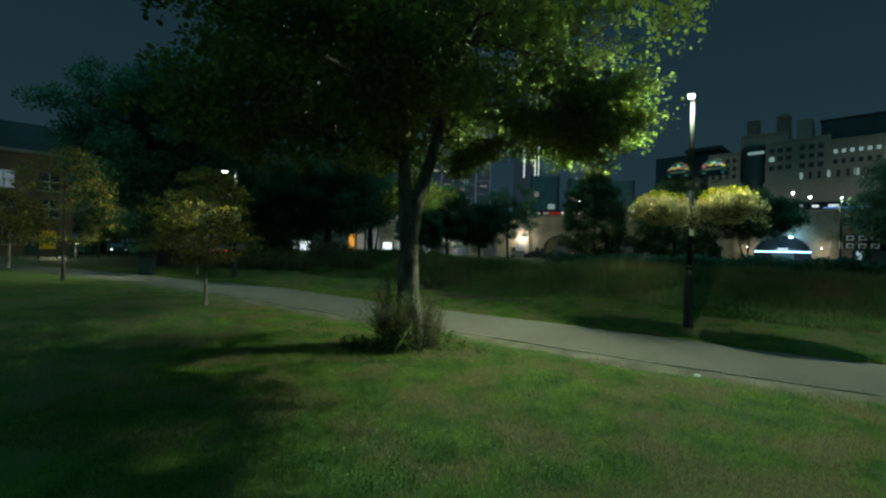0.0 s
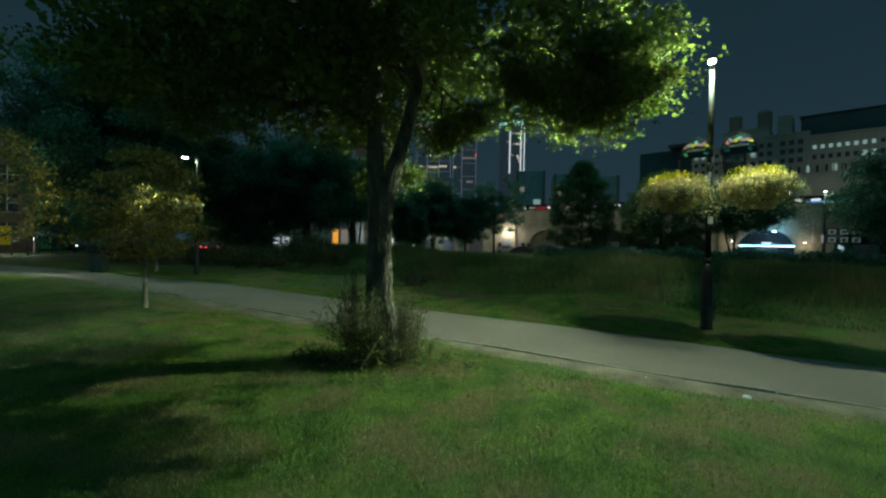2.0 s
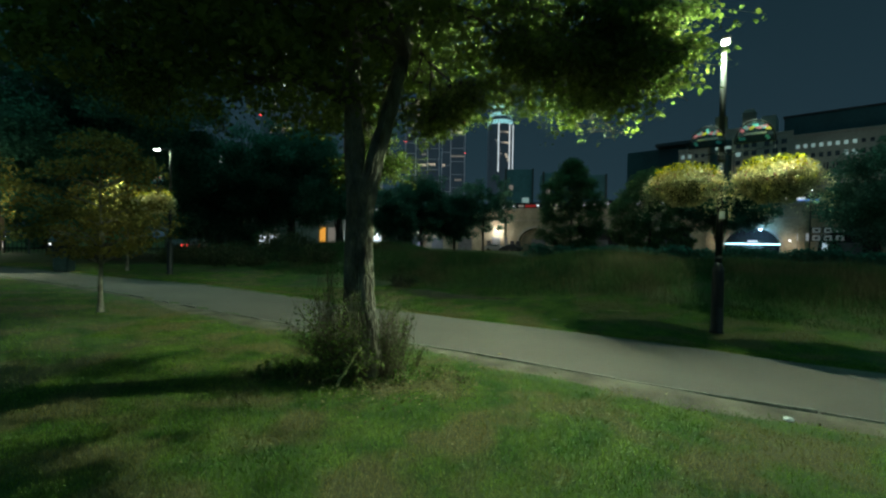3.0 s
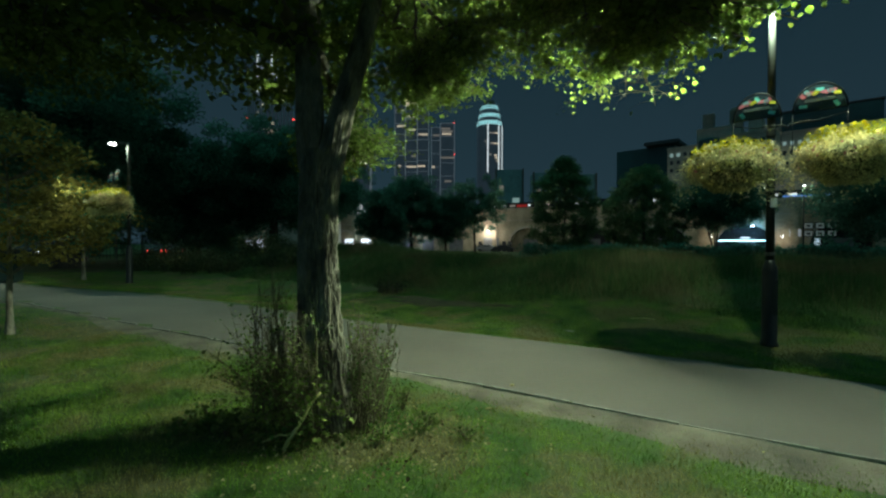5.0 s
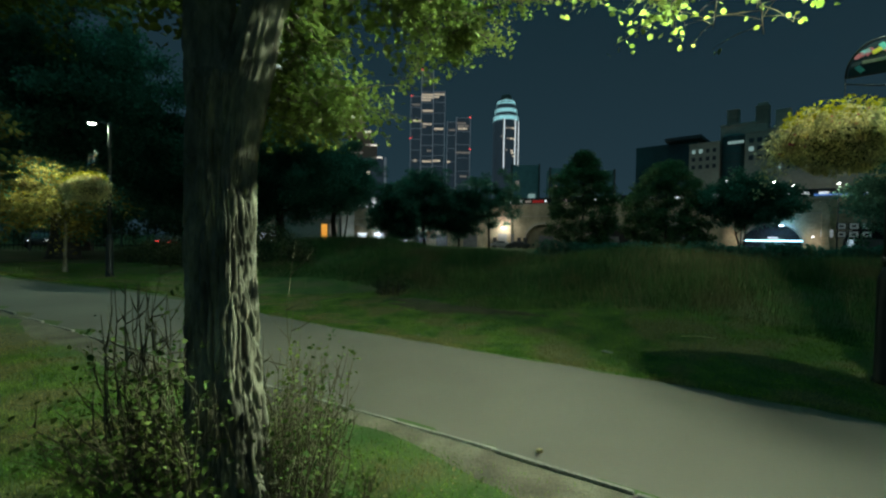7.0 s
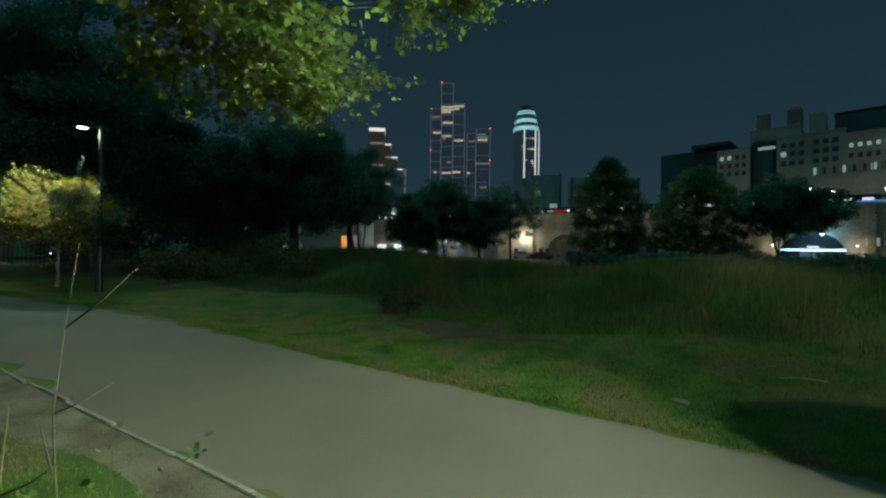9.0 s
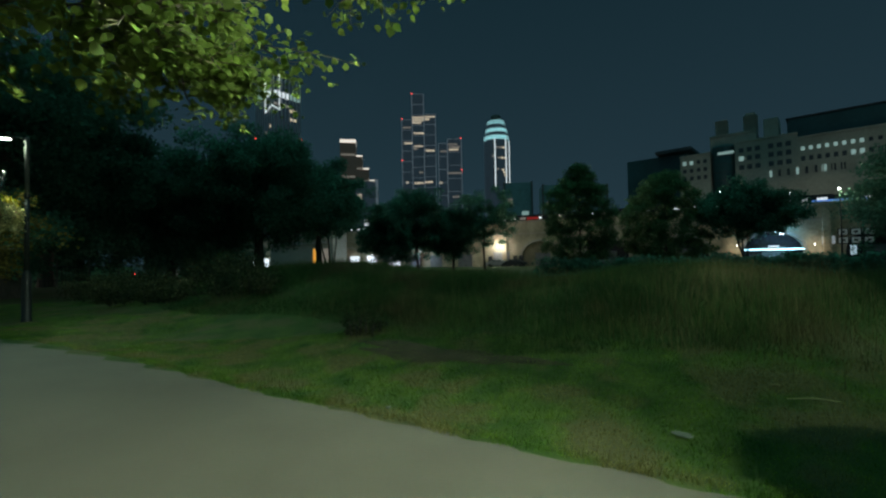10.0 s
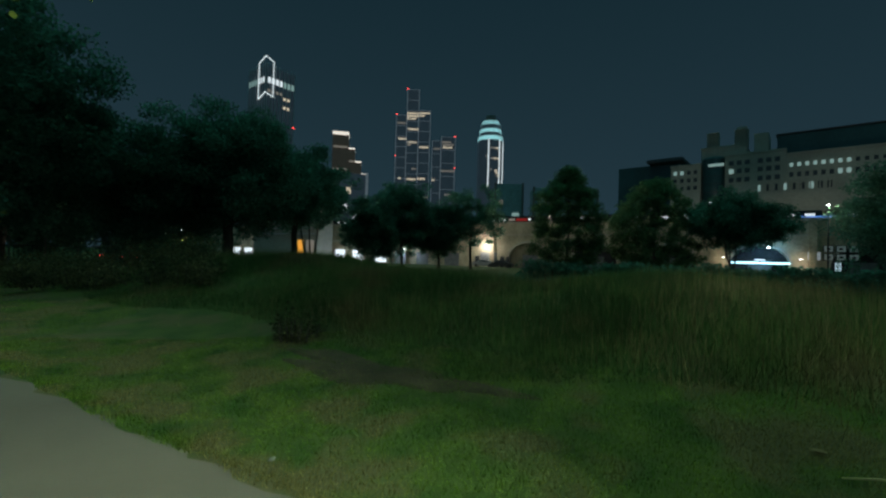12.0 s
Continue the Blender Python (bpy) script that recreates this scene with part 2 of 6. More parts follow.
def tube_data(points, radii, sides, verts, faces, rough=0.0, rng=None):
    """Adds a tapering tube along points to verts and faces."""
    pts = [Vector(p) for p in points]
    base = len(verts)
    side = None
    for i, p in enumerate(pts):
        d = (pts[min(i + 1, len(pts) - 1)] - pts[max(i - 1, 0)])
        d = d.normalized() if d.length > 1e-6 else Vector((0, 0, 1))
        ref = side or (Vector((1, 0, 0)) if abs(d.x) < 0.8 else Vector((0, 1, 0)))
        side = (ref - d * ref.dot(d)).normalized()
        up = d.cross(side)
        for k in range(sides):
            a = 2 * math.pi * k / sides
            r = radii[i] * (1 + (rough * (noise.noise(Vector((math.cos(a) * 2.2, math.sin(a) * 2.2, p.z * 0.6)) * 1.6)) if rough else 0))
            verts.append(p + (side * math.cos(a) + up * math.sin(a)) * r)
    for i in range(len(pts) - 1):
        for k in range(sides):
            k2 = (k + 1) % sides
            faces.append((base + i * sides + k, base + i * sides + k2, base + (i + 1) * sides + k2, base + (i + 1) * sides + k))
    faces.append(tuple(base + k for k in range(sides))[::-1])
    faces.append(tuple(base + (len(pts) - 1) * sides + k for k in range(sides)))


def bent(a, b, steps, sag, rng, wander=0.035):
    """Points from a to b along a bowed, slightly wandering line."""
    a, b = Vector(a), Vector(b)
    length = (b - a).length
    out = []
    for i in range(steps + 1):
        t = i / steps
        w = math.sin(math.pi * t)
        out.append(a.lerp(b, t) + Vector((rng.uniform(-1, 1), rng.uniform(-1, 1), rng.uniform(-1, 1))) * length * wander * w + Vector((0, 0, sag * length * w)))
    return out


LEAF_OUTLINE = np.array([(0, 0), (0.42, 0.18), (0.5, 0.55), (0, 1), (-0.5, 0.55), (-0.42, 0.18)])
QUAD_OUTLINE = np.array([(0, 0), (0.5, 0.45), (0, 1), (-0.5, 0.45)])
SLIM_OUTLINE = np.array([(0, 0), (0.24, 0.45), (0, 1), (-0.24, 0.45)])


def leaf_cloud(centres, size, rng, outline=LEAF_OUTLINE, droop=0.35, spread=0.35):
    """Leaves at the given places, turned at random, folded a little along the midrib."""
    c = np.asarray(centres, dtype=np.float64)
    n, k = len(c), len(outline)
    yaw = rng.uniform(0, 2 * np.pi, n)
    tilt = rng.normal(-droop, 0.55, n)
    roll = rng.normal(0, 0.7, n)
    s = size * rng.uniform(1 - spread, 1 + spread, n)
    along = np.stack([np.cos(yaw) * np.cos(tilt), np.sin(yaw) * np.cos(tilt), np.sin(tilt)], 1)
    flat = np.stack([-np.sin(yaw), np.cos(yaw), np.zeros(n)], 1)
    normal = np.cross(along, flat)
    across = flat * np.cos(roll)[:, None] + normal * np.sin(roll)[:, None]
    lift = np.cross(along, across)
    o = np.repeat(c[:, None, :], k, 1)
    o += (along[:, None, :] * outline[None, :, 1:2] + across[:, None, :] * outline[None, :, 0:1]) * s[:, None, None]
    o += lift[:, None, :] * (np.abs(outline[None, :, 0:1]) * 0.3) * s[:, None, None]
    return o.reshape(-1, 3)


def smooth_step(a, b, v):
    t = np.clip((v - a) / (b - a), 0, 1)
    return t * t * (3 - 2 * t)


# ---- the lie of the land ----
NX, NY = 0.57, 0.8216          # away from the path, towards the mound


def beyond(x, y):
    return (x - 0.8) * NX + (y - 11.4) * NY


def along_path(x, y):
    return (x - 0.8) * NY - (y - 11.4) * NX


def height(x, y):
    """The ground's height: a flat lawn, a slight rise to the west, and a long bank beyond the path."""
    x, y = np.asarray(x, dtype=np.float64), np.asarray(y, dtype=np.float64)
    d, a = beyond(x, y), along_path(x, y)
    rise = 0.25 * smooth_step(1.0, 9.5, -x) * (1 - smooth_step(40, 70, np.hypot(x, y)))
    top = 1.07 + 0.07 * np.sin(a * 0.55 + 1.0) + 0.05 * np.sin(a * 1.3) - 0.16 * np.exp(-((a + 2.6) / 1.6) ** 2) + 0.16 * smooth_step(-3, -9, a) * smooth_step(-16, -9, a)
    fade = smooth_step(-19, -11, a)
    bank = top * fade * (0.13 * smooth_step(0.3, 2.4, d) + 0.87 * smooth_step(1.7, 6.6, d)) * (1 - smooth_step(9.0, 15.0, d))
    lumps = 0.025 * np.sin(x * 1.7 + y * 0.6) * np.sin(y * 1.3 - x * 0.4) * smooth_step(0.5, 2.5, d)
    return rise + bank + lumps

NEAR_EDGE = [(34, -10), (20, -2.5), (9, 3.5), (4.8, 5.9), (3.25, 6.75), (2.35, 7.4), (1.0, 8.35), (-0.2, 9.15), (-2.8, 10.57), (-4.5, 11.46),
             (-7.4, 13.0), (-11.4, 15.3), (-16, 17.8), (-21, 20.2), (-25, 22.2), (-45, 31)]
FAR_EDGE = [(34, -7.2), (20, 0.2), (10, 5.5), (6.2, 7.7), (5.1, 8.4), (4.08, 9.25), (2.36, 10.45), (0.83, 11.41), (-0.7, 12.4), (-4, 14.48),
            (-6.8, 15.85), (-9.3, 16.7), (-11.9, 18.1), (-14.5, 19.7), (-25, 24.6), (-45, 33.4)]


def even_line(points, step):
    p = np.array(points, dtype=np.float64)
    seg = np.hypot(*np.diff(p, axis=0).T)
    s = np.concatenate([[0], np.cumsum(seg)])
    t = np.linspace(0, s[-1], int(s[-1] / step))
    x, y = np.interp(t, s, p[:, 0]), np.interp(t, s, p[:, 1])
    for _ in range(4):
        x[1:-1], y[1:-1] = (x[:-2] + 2 * x[1:-1] + x[2:]) / 4, (y[:-2] + 2 * y[1:-1] + y[2:]) / 4
    return np.stack([x, y], 1)


near_line, far_line = even_line(NEAR_EDGE, 0.25), even_line(FAR_EDGE, 0.25)
near_y = lambda x: np.interp(x, near_line[::-1, 0], near_line[::-1, 1])
far_y = lambda x: np.interp(x, far_line[::-1, 0], far_line[::-1, 1])

# ground: one sheet, fine near the walk and coarse towards the horizon
gx = np.concatenate([-np.geomspace(2600, 30, 26), np.arange(-29.5, 26, 0.45), np.geomspace(27, 2600, 26)])
gy = np.concatenate([-np.geomspace(2600, 8, 20), np.arange(-7.5, 34, 0.45), np.geomspace(35, 2600, 30)])
GX, GY = np.meshgrid(gx, gy)
GZ = height(GX, GY)
inside = (GY > near_y(GX) + 0.3) & (GY < far_y(GX) - 0.3) & (np.abs(GX) < 33)
GZ = np.where(inside, GZ - 0.06, GZ)
gw = len(gx)
g_verts = np.stack([GX.ravel(), GY.ravel(), GZ.ravel()], 1)
g_faces = [(j * gw + i, j * gw + i + 1, (j + 1) * gw + i + 1, (j + 1) * gw + i) for j in range(len(gy) - 1) for i in range(gw - 1)]

M_SOIL = material("lawn_ground", (0.034, 0.08, 0.012), 0.95, vary=0.22, scale=2.2, fine=45, bump=0.6, tint=(0.055, 0.084, 0.014), worn=((0.085, 0.084, 0.032), 1.3, 0.48))
ground = new("ground", mesh_of("ground", g_verts, g_faces, M_SOIL, smooth=True))
tagged(ground, "mown green lawn with worn brown patches and a grassy bank", "lawn", kind="structure")

# the asphalt path, a slab a little above the soil
n_path = 340
pa, pb = near_line[np.linspace(0, len(near_line) - 1, n_path).astype(int)], far_line[np.linspace(0, len(far_line) - 1, n_path).astype(int)]
p_verts, p_faces, cols = [], [], 9
rng = np.random.default_rng(5)
wob = np.convolve(rng.normal(0, 1, n_path + 20), np.ones(7) / 7, "same")[:n_path] * 0.035
for i in range(n_path):
    for c in range(cols):
        t = c / (cols - 1)
        q = pa[i] * (1 - t) + (pb[i] + (wob[i] * NX, wob[i] * NY)) * t
        crown = 0.03 * (1 - (2 * t - 1) ** 2)
        p_verts.append((q[0], q[1], float(height(q[0], q[1])) * 0.85 + 0.012 + crown - (0.02 if c in (0, cols - 1) else 0)))
for i in range(n_path - 1):
    for c in range(cols - 1):
        p_faces.append((i * cols + c, (i + 1) * cols + c, (i + 1) * cols + c + 1, i * cols + c + 1))
path_mesh = mesh_of("path", p_verts, p_faces, M_ASPHALT, smooth=True)
park_path = tagged(new("path", path_mesh), "worn grey asphalt park path with a low edging", "path", kind="structure")

# a worn strip of bare earth along the near edge
M_EARTH = material("bare_trodden_earth", (0.1, 0.083, 0.06), 0.95, vary=0.35, scale=2.5, fine=60, bump=0.6, tint=(0.125, 0.108, 0.075))
e_verts, e_faces = [], []
for i, q in enumerate(near_line):
    w = 0.55 + 0.16 * math.sin(i * 0.23) + 0.1 * math.sin(i * 0.71 + 1)
    w *= 1.0 if -6 < q[0] < 6.5 else 0.4
    for t in (0.0, 0.5, 1.0):
        x, y = q[0] - NX * w * t, q[1] - NY * w * t
        e_verts.append((x, y, float(height(x, y)) + (0.012 if t < 1 else -0.02)))
for i in range(len(near_line) - 1):
    for c in range(2):
        e_faces.append((i * 3 + c, i * 3 + c + 1, (i + 1) * 3 + c + 1, (i + 1) * 3 + c))
tagged(new("earth_strip", mesh_of("earth_strip", e_verts, e_faces, M_EARTH, smooth=True)), "bare trodden earth beside the path edging", "earth", kind="structure")

# bare brown soil at the foot of the bank
M_DAMP_SOIL = material("dark_bare_soil", (0.05, 0.042, 0.02), 0.95, vary=0.4, scale=3, fine=50, bump=0.6, tint=(0.065, 0.05, 0.026))
s_verts, s_faces = [(0, 0, 0)], []
ring = 40
for k in range(ring):
    t = 2 * math.pi * k / ring
    w = 1 + 0.22 * math.sin(3 * t + 1) + 0.16 * math.sin(7 * t)
    along, out = -2.0 + 1.9 * w * math.cos(t), 2.15 + 0.42 * w * math.sin(t)
    x, y = 0.8 + along * NY + out * NX, 11.4 - along * NX + out * NY
    s_verts.append((x, y, float(height(x, y)) - 0.012))
for r in (0.7, 0.35):
    for k in range(ring):
        x, y = np.array(s_verts[0 + 1 + k][:2]) * r + np.array(((0.8 - 2.0 * NY + 2.15 * NX), (11.4 + 2.0 * NX + 2.15 * NY))) * (1 - r)
        s_verts.append((x, y, float(height(x, y)) + 0.012))
x, y = 0.8 - 2.0 * NY + 2.15 * NX, 11.4 + 2.0 * NX + 2.15 * NY
s_verts[0] = (x, y, float(height(x, y)) + 0.012)
for k in range(ring):
    j = (k + 1) % ring
    for r in (0, 1):
        s_faces.append((1 + r * ring + k, 1 + r * ring + j, 1 + (r + 1) * ring + j, 1 + (r + 1) * ring + k))
    s_faces.append((1 + 2 * ring + k, 1 + 2 * ring + j, 0))
tagged(new("bare_soil", mesh_of("bare_soil", s_verts, s_faces, M_DAMP_SOIL, smooth=True)), "bare brown soil with thin grass at the bank's foot", "earth", kind="structure")

# edging boards, end to end along the near side
edging = tagged(new("path_edging"), "thin weathered edging boards along the asphalt path", "edging", kind="structure")
board = bpy.data.meshes.new("edging_board")
bm = box(-0.44, 0.44, -0.022, 0.022, -0.08, 0.02, 0.007)
bm.to_mesh(board), bm.free()
board.materials.append(M_EDGE)
dense = even_line(NEAR_EDGE, 0.9)
for i in range(len(dense) - 1):
    a, b = dense[i], dense[i + 1]
    if not -20 < a[0] < 14:
        continue
    ob = hang("edging_board", board, edging)
    mid = (a + b) / 2
    ob.matrix_basis = pose(mid[0] + rng.normal(0, 0.006), mid[1] + rng.normal(0, 0.006), float(height(*mid)) + rng.normal(0.004, 0.005), rng.normal(0, 3), rng.normal(0, 0.6),
                           math.degrees(math.atan2(b[1] - a[1], b[0] - a[0])) + rng.normal(0, 0.7)) @ Matrix.Diagonal((float(np.hypot(*(b - a))) / 0.885, 1, 1, 1))


# ---- grass ----
def blades(xs, ys, tall, wide, rng, lean=0.5):
    """Narrow leaning blades from roots on the ground."""
    n = len(xs)
    zs = height(xs, ys) - 0.01
    yaw, bend = rng.uniform(0, 2 * np.pi, n), rng.normal(0, lean, n)
    h = tall * rng.uniform(0.5, 1.25, n)
    w = wide * rng.uniform(0.7, 1.3, n)
    d = np.stack([np.cos(yaw), np.sin(yaw)], 1)
    s = np.stack([-np.sin(yaw), np.cos(yaw)], 1) * (w / 2)[:, None]
    root = np.stack([xs, ys], 1)
    tip = root + d * (bend * h)[:, None]
    v = np.zeros((n, 3, 3))
    v[:, 0, :2], v[:, 0, 2] = root - s, zs
    v[:, 1, :2], v[:, 1, 2] = root + s, zs
    v[:, 2, :2], v[:, 2, 2] = tip, zs + h * (1 - 0.25 * np.abs(bend))
    return v.reshape(-1, 3)


def off_path(x, y):
    return (y < near_y(x) - 0.12) | (y > far_y(x) + 0.03)


def patch(x, y):
    """Bare and lush patches."""
    return 0.5 + 0.25 * np.sin(x * 1.9 + 1.2 * np.sin(y * 1.1)) + 0.25 * np.sin(y * 2.3 + 1.4 * np.sin(x * 0.8 + 2))


rng = np.random.default_rng(11)
xs, ys = [], []
for x0, x1, y0, y1, dens in ((-3.0, 5.0, 1.2, 3.6, 6500), (-4, 6, 3.6, 8.9, 7500), (-5, 6.5, 8.9, 16.0, 6500), (-9, -4, 1.5, 14, 2200), (6, 11, 1.5, 13, 1800), (-9, -4.5, 14, 19, 2500),
                             (-20, -5, 10, 24, 1200), (-26, -9, 2, 19, 260)):
    n = int((x1 - x0) * (y1 - y0) * dens)
    px, py = rng.uniform(x0, x1, n), rng.uniform(y0, y1, n)
    keep = off_path(px, py) & (beyond(px, py) < np.where(px < -5, 6.0, 3.2)) & (rng.uniform(0, 1, n) < 0.7 + 0.3 * patch(px, py))
    edge = near_y(px) - py
    bare = ((along_path(px, py) + 2.0) / 2.5) ** 2 + ((beyond(px, py) - 2.15) / 0.5) ** 2
    keep &= (bare > 1) | (rng.uniform(0, 1, n) < 0.45 + 0.5 * bare)
    keep &= (edge < 0) | (edge > 0.85) | (rng.uniform(0, 1, n) < (edge - 0.1) * 0.85)
    xs.append(px[keep]), ys.append(py[keep])
xs, ys = np.concatenate(xs), np.concatenate(ys)
lawn = new("lawn_grass", fan_mesh("lawn_grass", blades(xs, ys, 0.042, 0.0068, rng, 0.9), 3, M_BLADE))
tagged(lawn, "short mown green grass with yellowed patches", "grass", kind="stuff")

# dry thatch lying between the blades
n = 90000
tx, ty = rng.uniform(-5, 6, n), rng.uniform(1.5, 9.2, n)
dry = off_path(tx, ty) & (rng.uniform(0, 1, n) < 0.25 + 0.75 * patch(tx * 0.8 + 3, ty * 0.8)) & (ty < near_y(tx))
thatch = new("thatch", fan_mesh("thatch", blades(tx[dry], ty[dry], 0.034, 0.006, rng, 1.6), 3, M_STRAW))
tagged(thatch, "dry yellowed grass lying in the lawn", "grass", kind="stuff")

# longer grass that spills over the path's far edge
n = 46000
k = rng.integers(0, len(far_line) - 1, n)
step = rng.uniform(0, 1, n)
ex = far_line[k, 0] + (far_line[k + 1, 0] - far_line[k, 0]) * step
ey = far_line[k, 1] + (far_line[k + 1, 1] - far_line[k, 1]) * step
off = np.abs(rng.normal(0.0, 0.11, n)) - 0.05 + 0.03 * np.sin(ex * 5 + 2 * np.sin(ex * 2.1))
ex, ey = ex + NX * off, ey + NY * off
near_walk = (ex > -14) & (ex < 12)
fringe = new("edge_grass", fan_mesh("edge_grass", blades(ex[near_walk], ey[near_walk], 0.06, 0.006, rng, 0.7), 3, M_BLADE))
tagged(fringe, "ragged longer grass along the far edge of the path", "grass", kind="stuff")

# tall unmown grass on the bank, in the bank's own directions
def on_bank(a, d):
    return 0.8 + a * NY + d * NX, 11.4 - a * NX + d * NY


n = 520000
a, d = rng.uniform(-17, 15, n), rng.uniform(2.2, 9.5, n)
px, py = on_bank(a, d)
clump = 0.5 + 0.5 * np.sin(px * 1.1 + 2 * np.sin(py * 0.7)) * np.sin(py * 1.4 + np.sin(px * 0.9))
keep = (d > 2.6 + 0.5 * np.sin(a * 0.8)) & (rng.uniform(0, 1, n) < 0.45 + 0.55 * clump) & (rng.uniform(0, 1, n) < 1.0 - 0.6 * smooth_step(6, 9, d))
px, py, d = px[keep], py[keep], d[keep]
tall = (0.07 + 0.19 * smooth_step(2.4, 4.6, d)) * (0.45 + 1.0 * clump[keep])
bank_grass = new("bank_grass", fan_mesh("bank_grass", blades(px, py, tall, 0.0075, rng, 0.95), 3, M_TALL))
tagged(bank_grass, "tall unmown dark green grass on the bank", "grass", kind="stuff")

# tufts of dry seeding stalks
px, py = [], []
for k in range(170):
    ta = rng.uniform(0.5, 11) if k < 95 else rng.uniform(-15, 3)
    td = rng.uniform(3.3, 7.2)
    m = int(rng.integers(40, 130))
    r = rng.uniform(0.25, 0.6)
    x, y = on_bank(ta + rng.normal(0, r * 1.5, m), td + rng.normal(0, r, m))
    px.append(x), py.append(y)
px, py = np.concatenate(px), np.concatenate(py)
seed_heads = new("seeded_grass", fan_mesh("seeded_grass", blades(px, py, 0.44, 0.006, rng, 0.4), 3, M_STRAW))
tagged(seed_heads, "dry straw-coloured seeding grass stalks on the bank", "grass", kind="stuff")


# ---- trees ----
def ball(rng, count, radius):
    """Random places inside a ball."""
    v = rng.normal(0, 1, (count, 3))
    return v / np.linalg.norm(v, axis=1)[:, None] * radius * rng.uniform(0, 1, (count, 1)) ** 0.45


def crown_points(rng, count, centre, radii, hollow=0.45, floor=None, ragged=0.22, cone=False):
    """Places for leaf clumps through a crown: mostly near its uneven outer skin."""
    out = []
    seed = rng.uniform(0, 50)
    while len(out) < count:
        if cone:
            # a pyramid: broadest low down, drawn in at the foot, pointed above
            h, turn = rng.uniform(-1, 1), rng.uniform(0, 2 * math.pi)
            wide = min(1.0, ((1 - h) / 2 * 2.2) ** 0.6) * min(1.0, (h + 1) * 2.5 + 0.3) * (0.35 + 0.65 * rng.uniform() ** 0.5)
            wide *= 1 + ragged * 1.5 * noise.noise(Vector((math.cos(turn) * 2, math.sin(turn) * 2, h * 4 + seed)))
            out.append(Vector((centre[0] + math.cos(turn) * wide * radii[0], centre[1] + math.sin(turn) * wide * radii[1], centre[2] + h * radii[2])))
            continue
        v = Vector(rng.normal(0, 1, 3)).normalized()
        skin = 1 + ragged * 1.6 * noise.noise(v * 2.1 + Vector((seed, 0, 0))) + ragged * noise.noise(v * 5 + Vector((0, seed, 0)))
        r = (hollow + (1 - hollow) * rng.uniform(0, 1) ** 0.6) * skin
        p = Vector((centre[0] + v.x * r * radii[0], centre[1] + v.y * r * radii[1], centre[2] + v.z * r * radii[2]))
        if floor is None or p.z > floor(p, rng):
            out.append(p)
    return out


def tree(name, at, tall, spread, seed, label, leaf_mat, bark_mat, clumps=90, per=60, leaf=0.28, clump=0.7, trunk=0.22, clear=0.28,
         sides=8, limbs=9, hollow=0.4, lean=(0, 0), group="", category="tree", outline=QUAD_OUTLINE, stems=1, cone=False, flat=0.75):
    """A tree with a tapering trunk, limbs to its leaf clumps, and a crown of separate leaves. at: its foot."""
    rng = np.random.default_rng(seed)
    ob = thing(name, at, 0, label, category, group)
    foot = tall * clear
    centre = (lean[0], lean[1], (tall + foot) / 2)
    radii = (spread / 2, spread / 2, (tall - foot) / 2)
    pts = crown_points(rng, clumps, centre, radii, hollow, cone=cone)
    verts, faces = [], []
    for k in range(stems):
        off = (rng.normal(0, 0.15), rng.normal(0, 0.15)) if stems > 1 else (0, 0)
        top = Vector((lean[0] * 0.7 + off[0] * 8, lean[1] * 0.7 + off[1] * 8, tall * 0.8))
        line = bent((off[0], off[1], -0.15), top, 8, 0.0, rng, 0.01)
        line.insert(1, Vector((off[0], off[1], 0.12)))
        radius = [trunk * 1.45, trunk * 1.12] + [trunk * (1 - 0.85 * i / 8) / (1 if stems == 1 else 1.6) for i in range(1, 9)]
        tube_data(line, radius, sides, verts, faces, 0.12)
    trunk_mesh = mesh_of("trunk", verts, faces, bark_mat, smooth=True)
    hang("trunk", trunk_mesh, ob)
    verts, faces = [], []
    for i in range(limbs):
        p = pts[i * len(pts) // limbs]
        low = p.z - 0.35 * math.hypot(p.x - lean[0], p.y - lean[1])
        start = min(line[3:], key=lambda q: abs(q.z - max(low, foot * 0.8)))
        tube_data(bent(start, p, 5, 0.05, rng), [trunk * 0.3 * (1 - 0.8 * j / 5) for j in range(6)], 5, verts, faces)
    tagged(hang("branchwork", mesh_of("branchwork", verts, faces, bark_mat, smooth=True), ob), kind="stuff")
    centres = np.concatenate([np.array(p)[None, :] + ball(rng, per, clump * rng.uniform(0.7, 1.15)) * (1, 1, flat) for p in pts])
    hang("crown", fan_mesh("crown", leaf_cloud(centres, leaf, rng, outline), len(outline), leaf_mat), ob)
    return ob


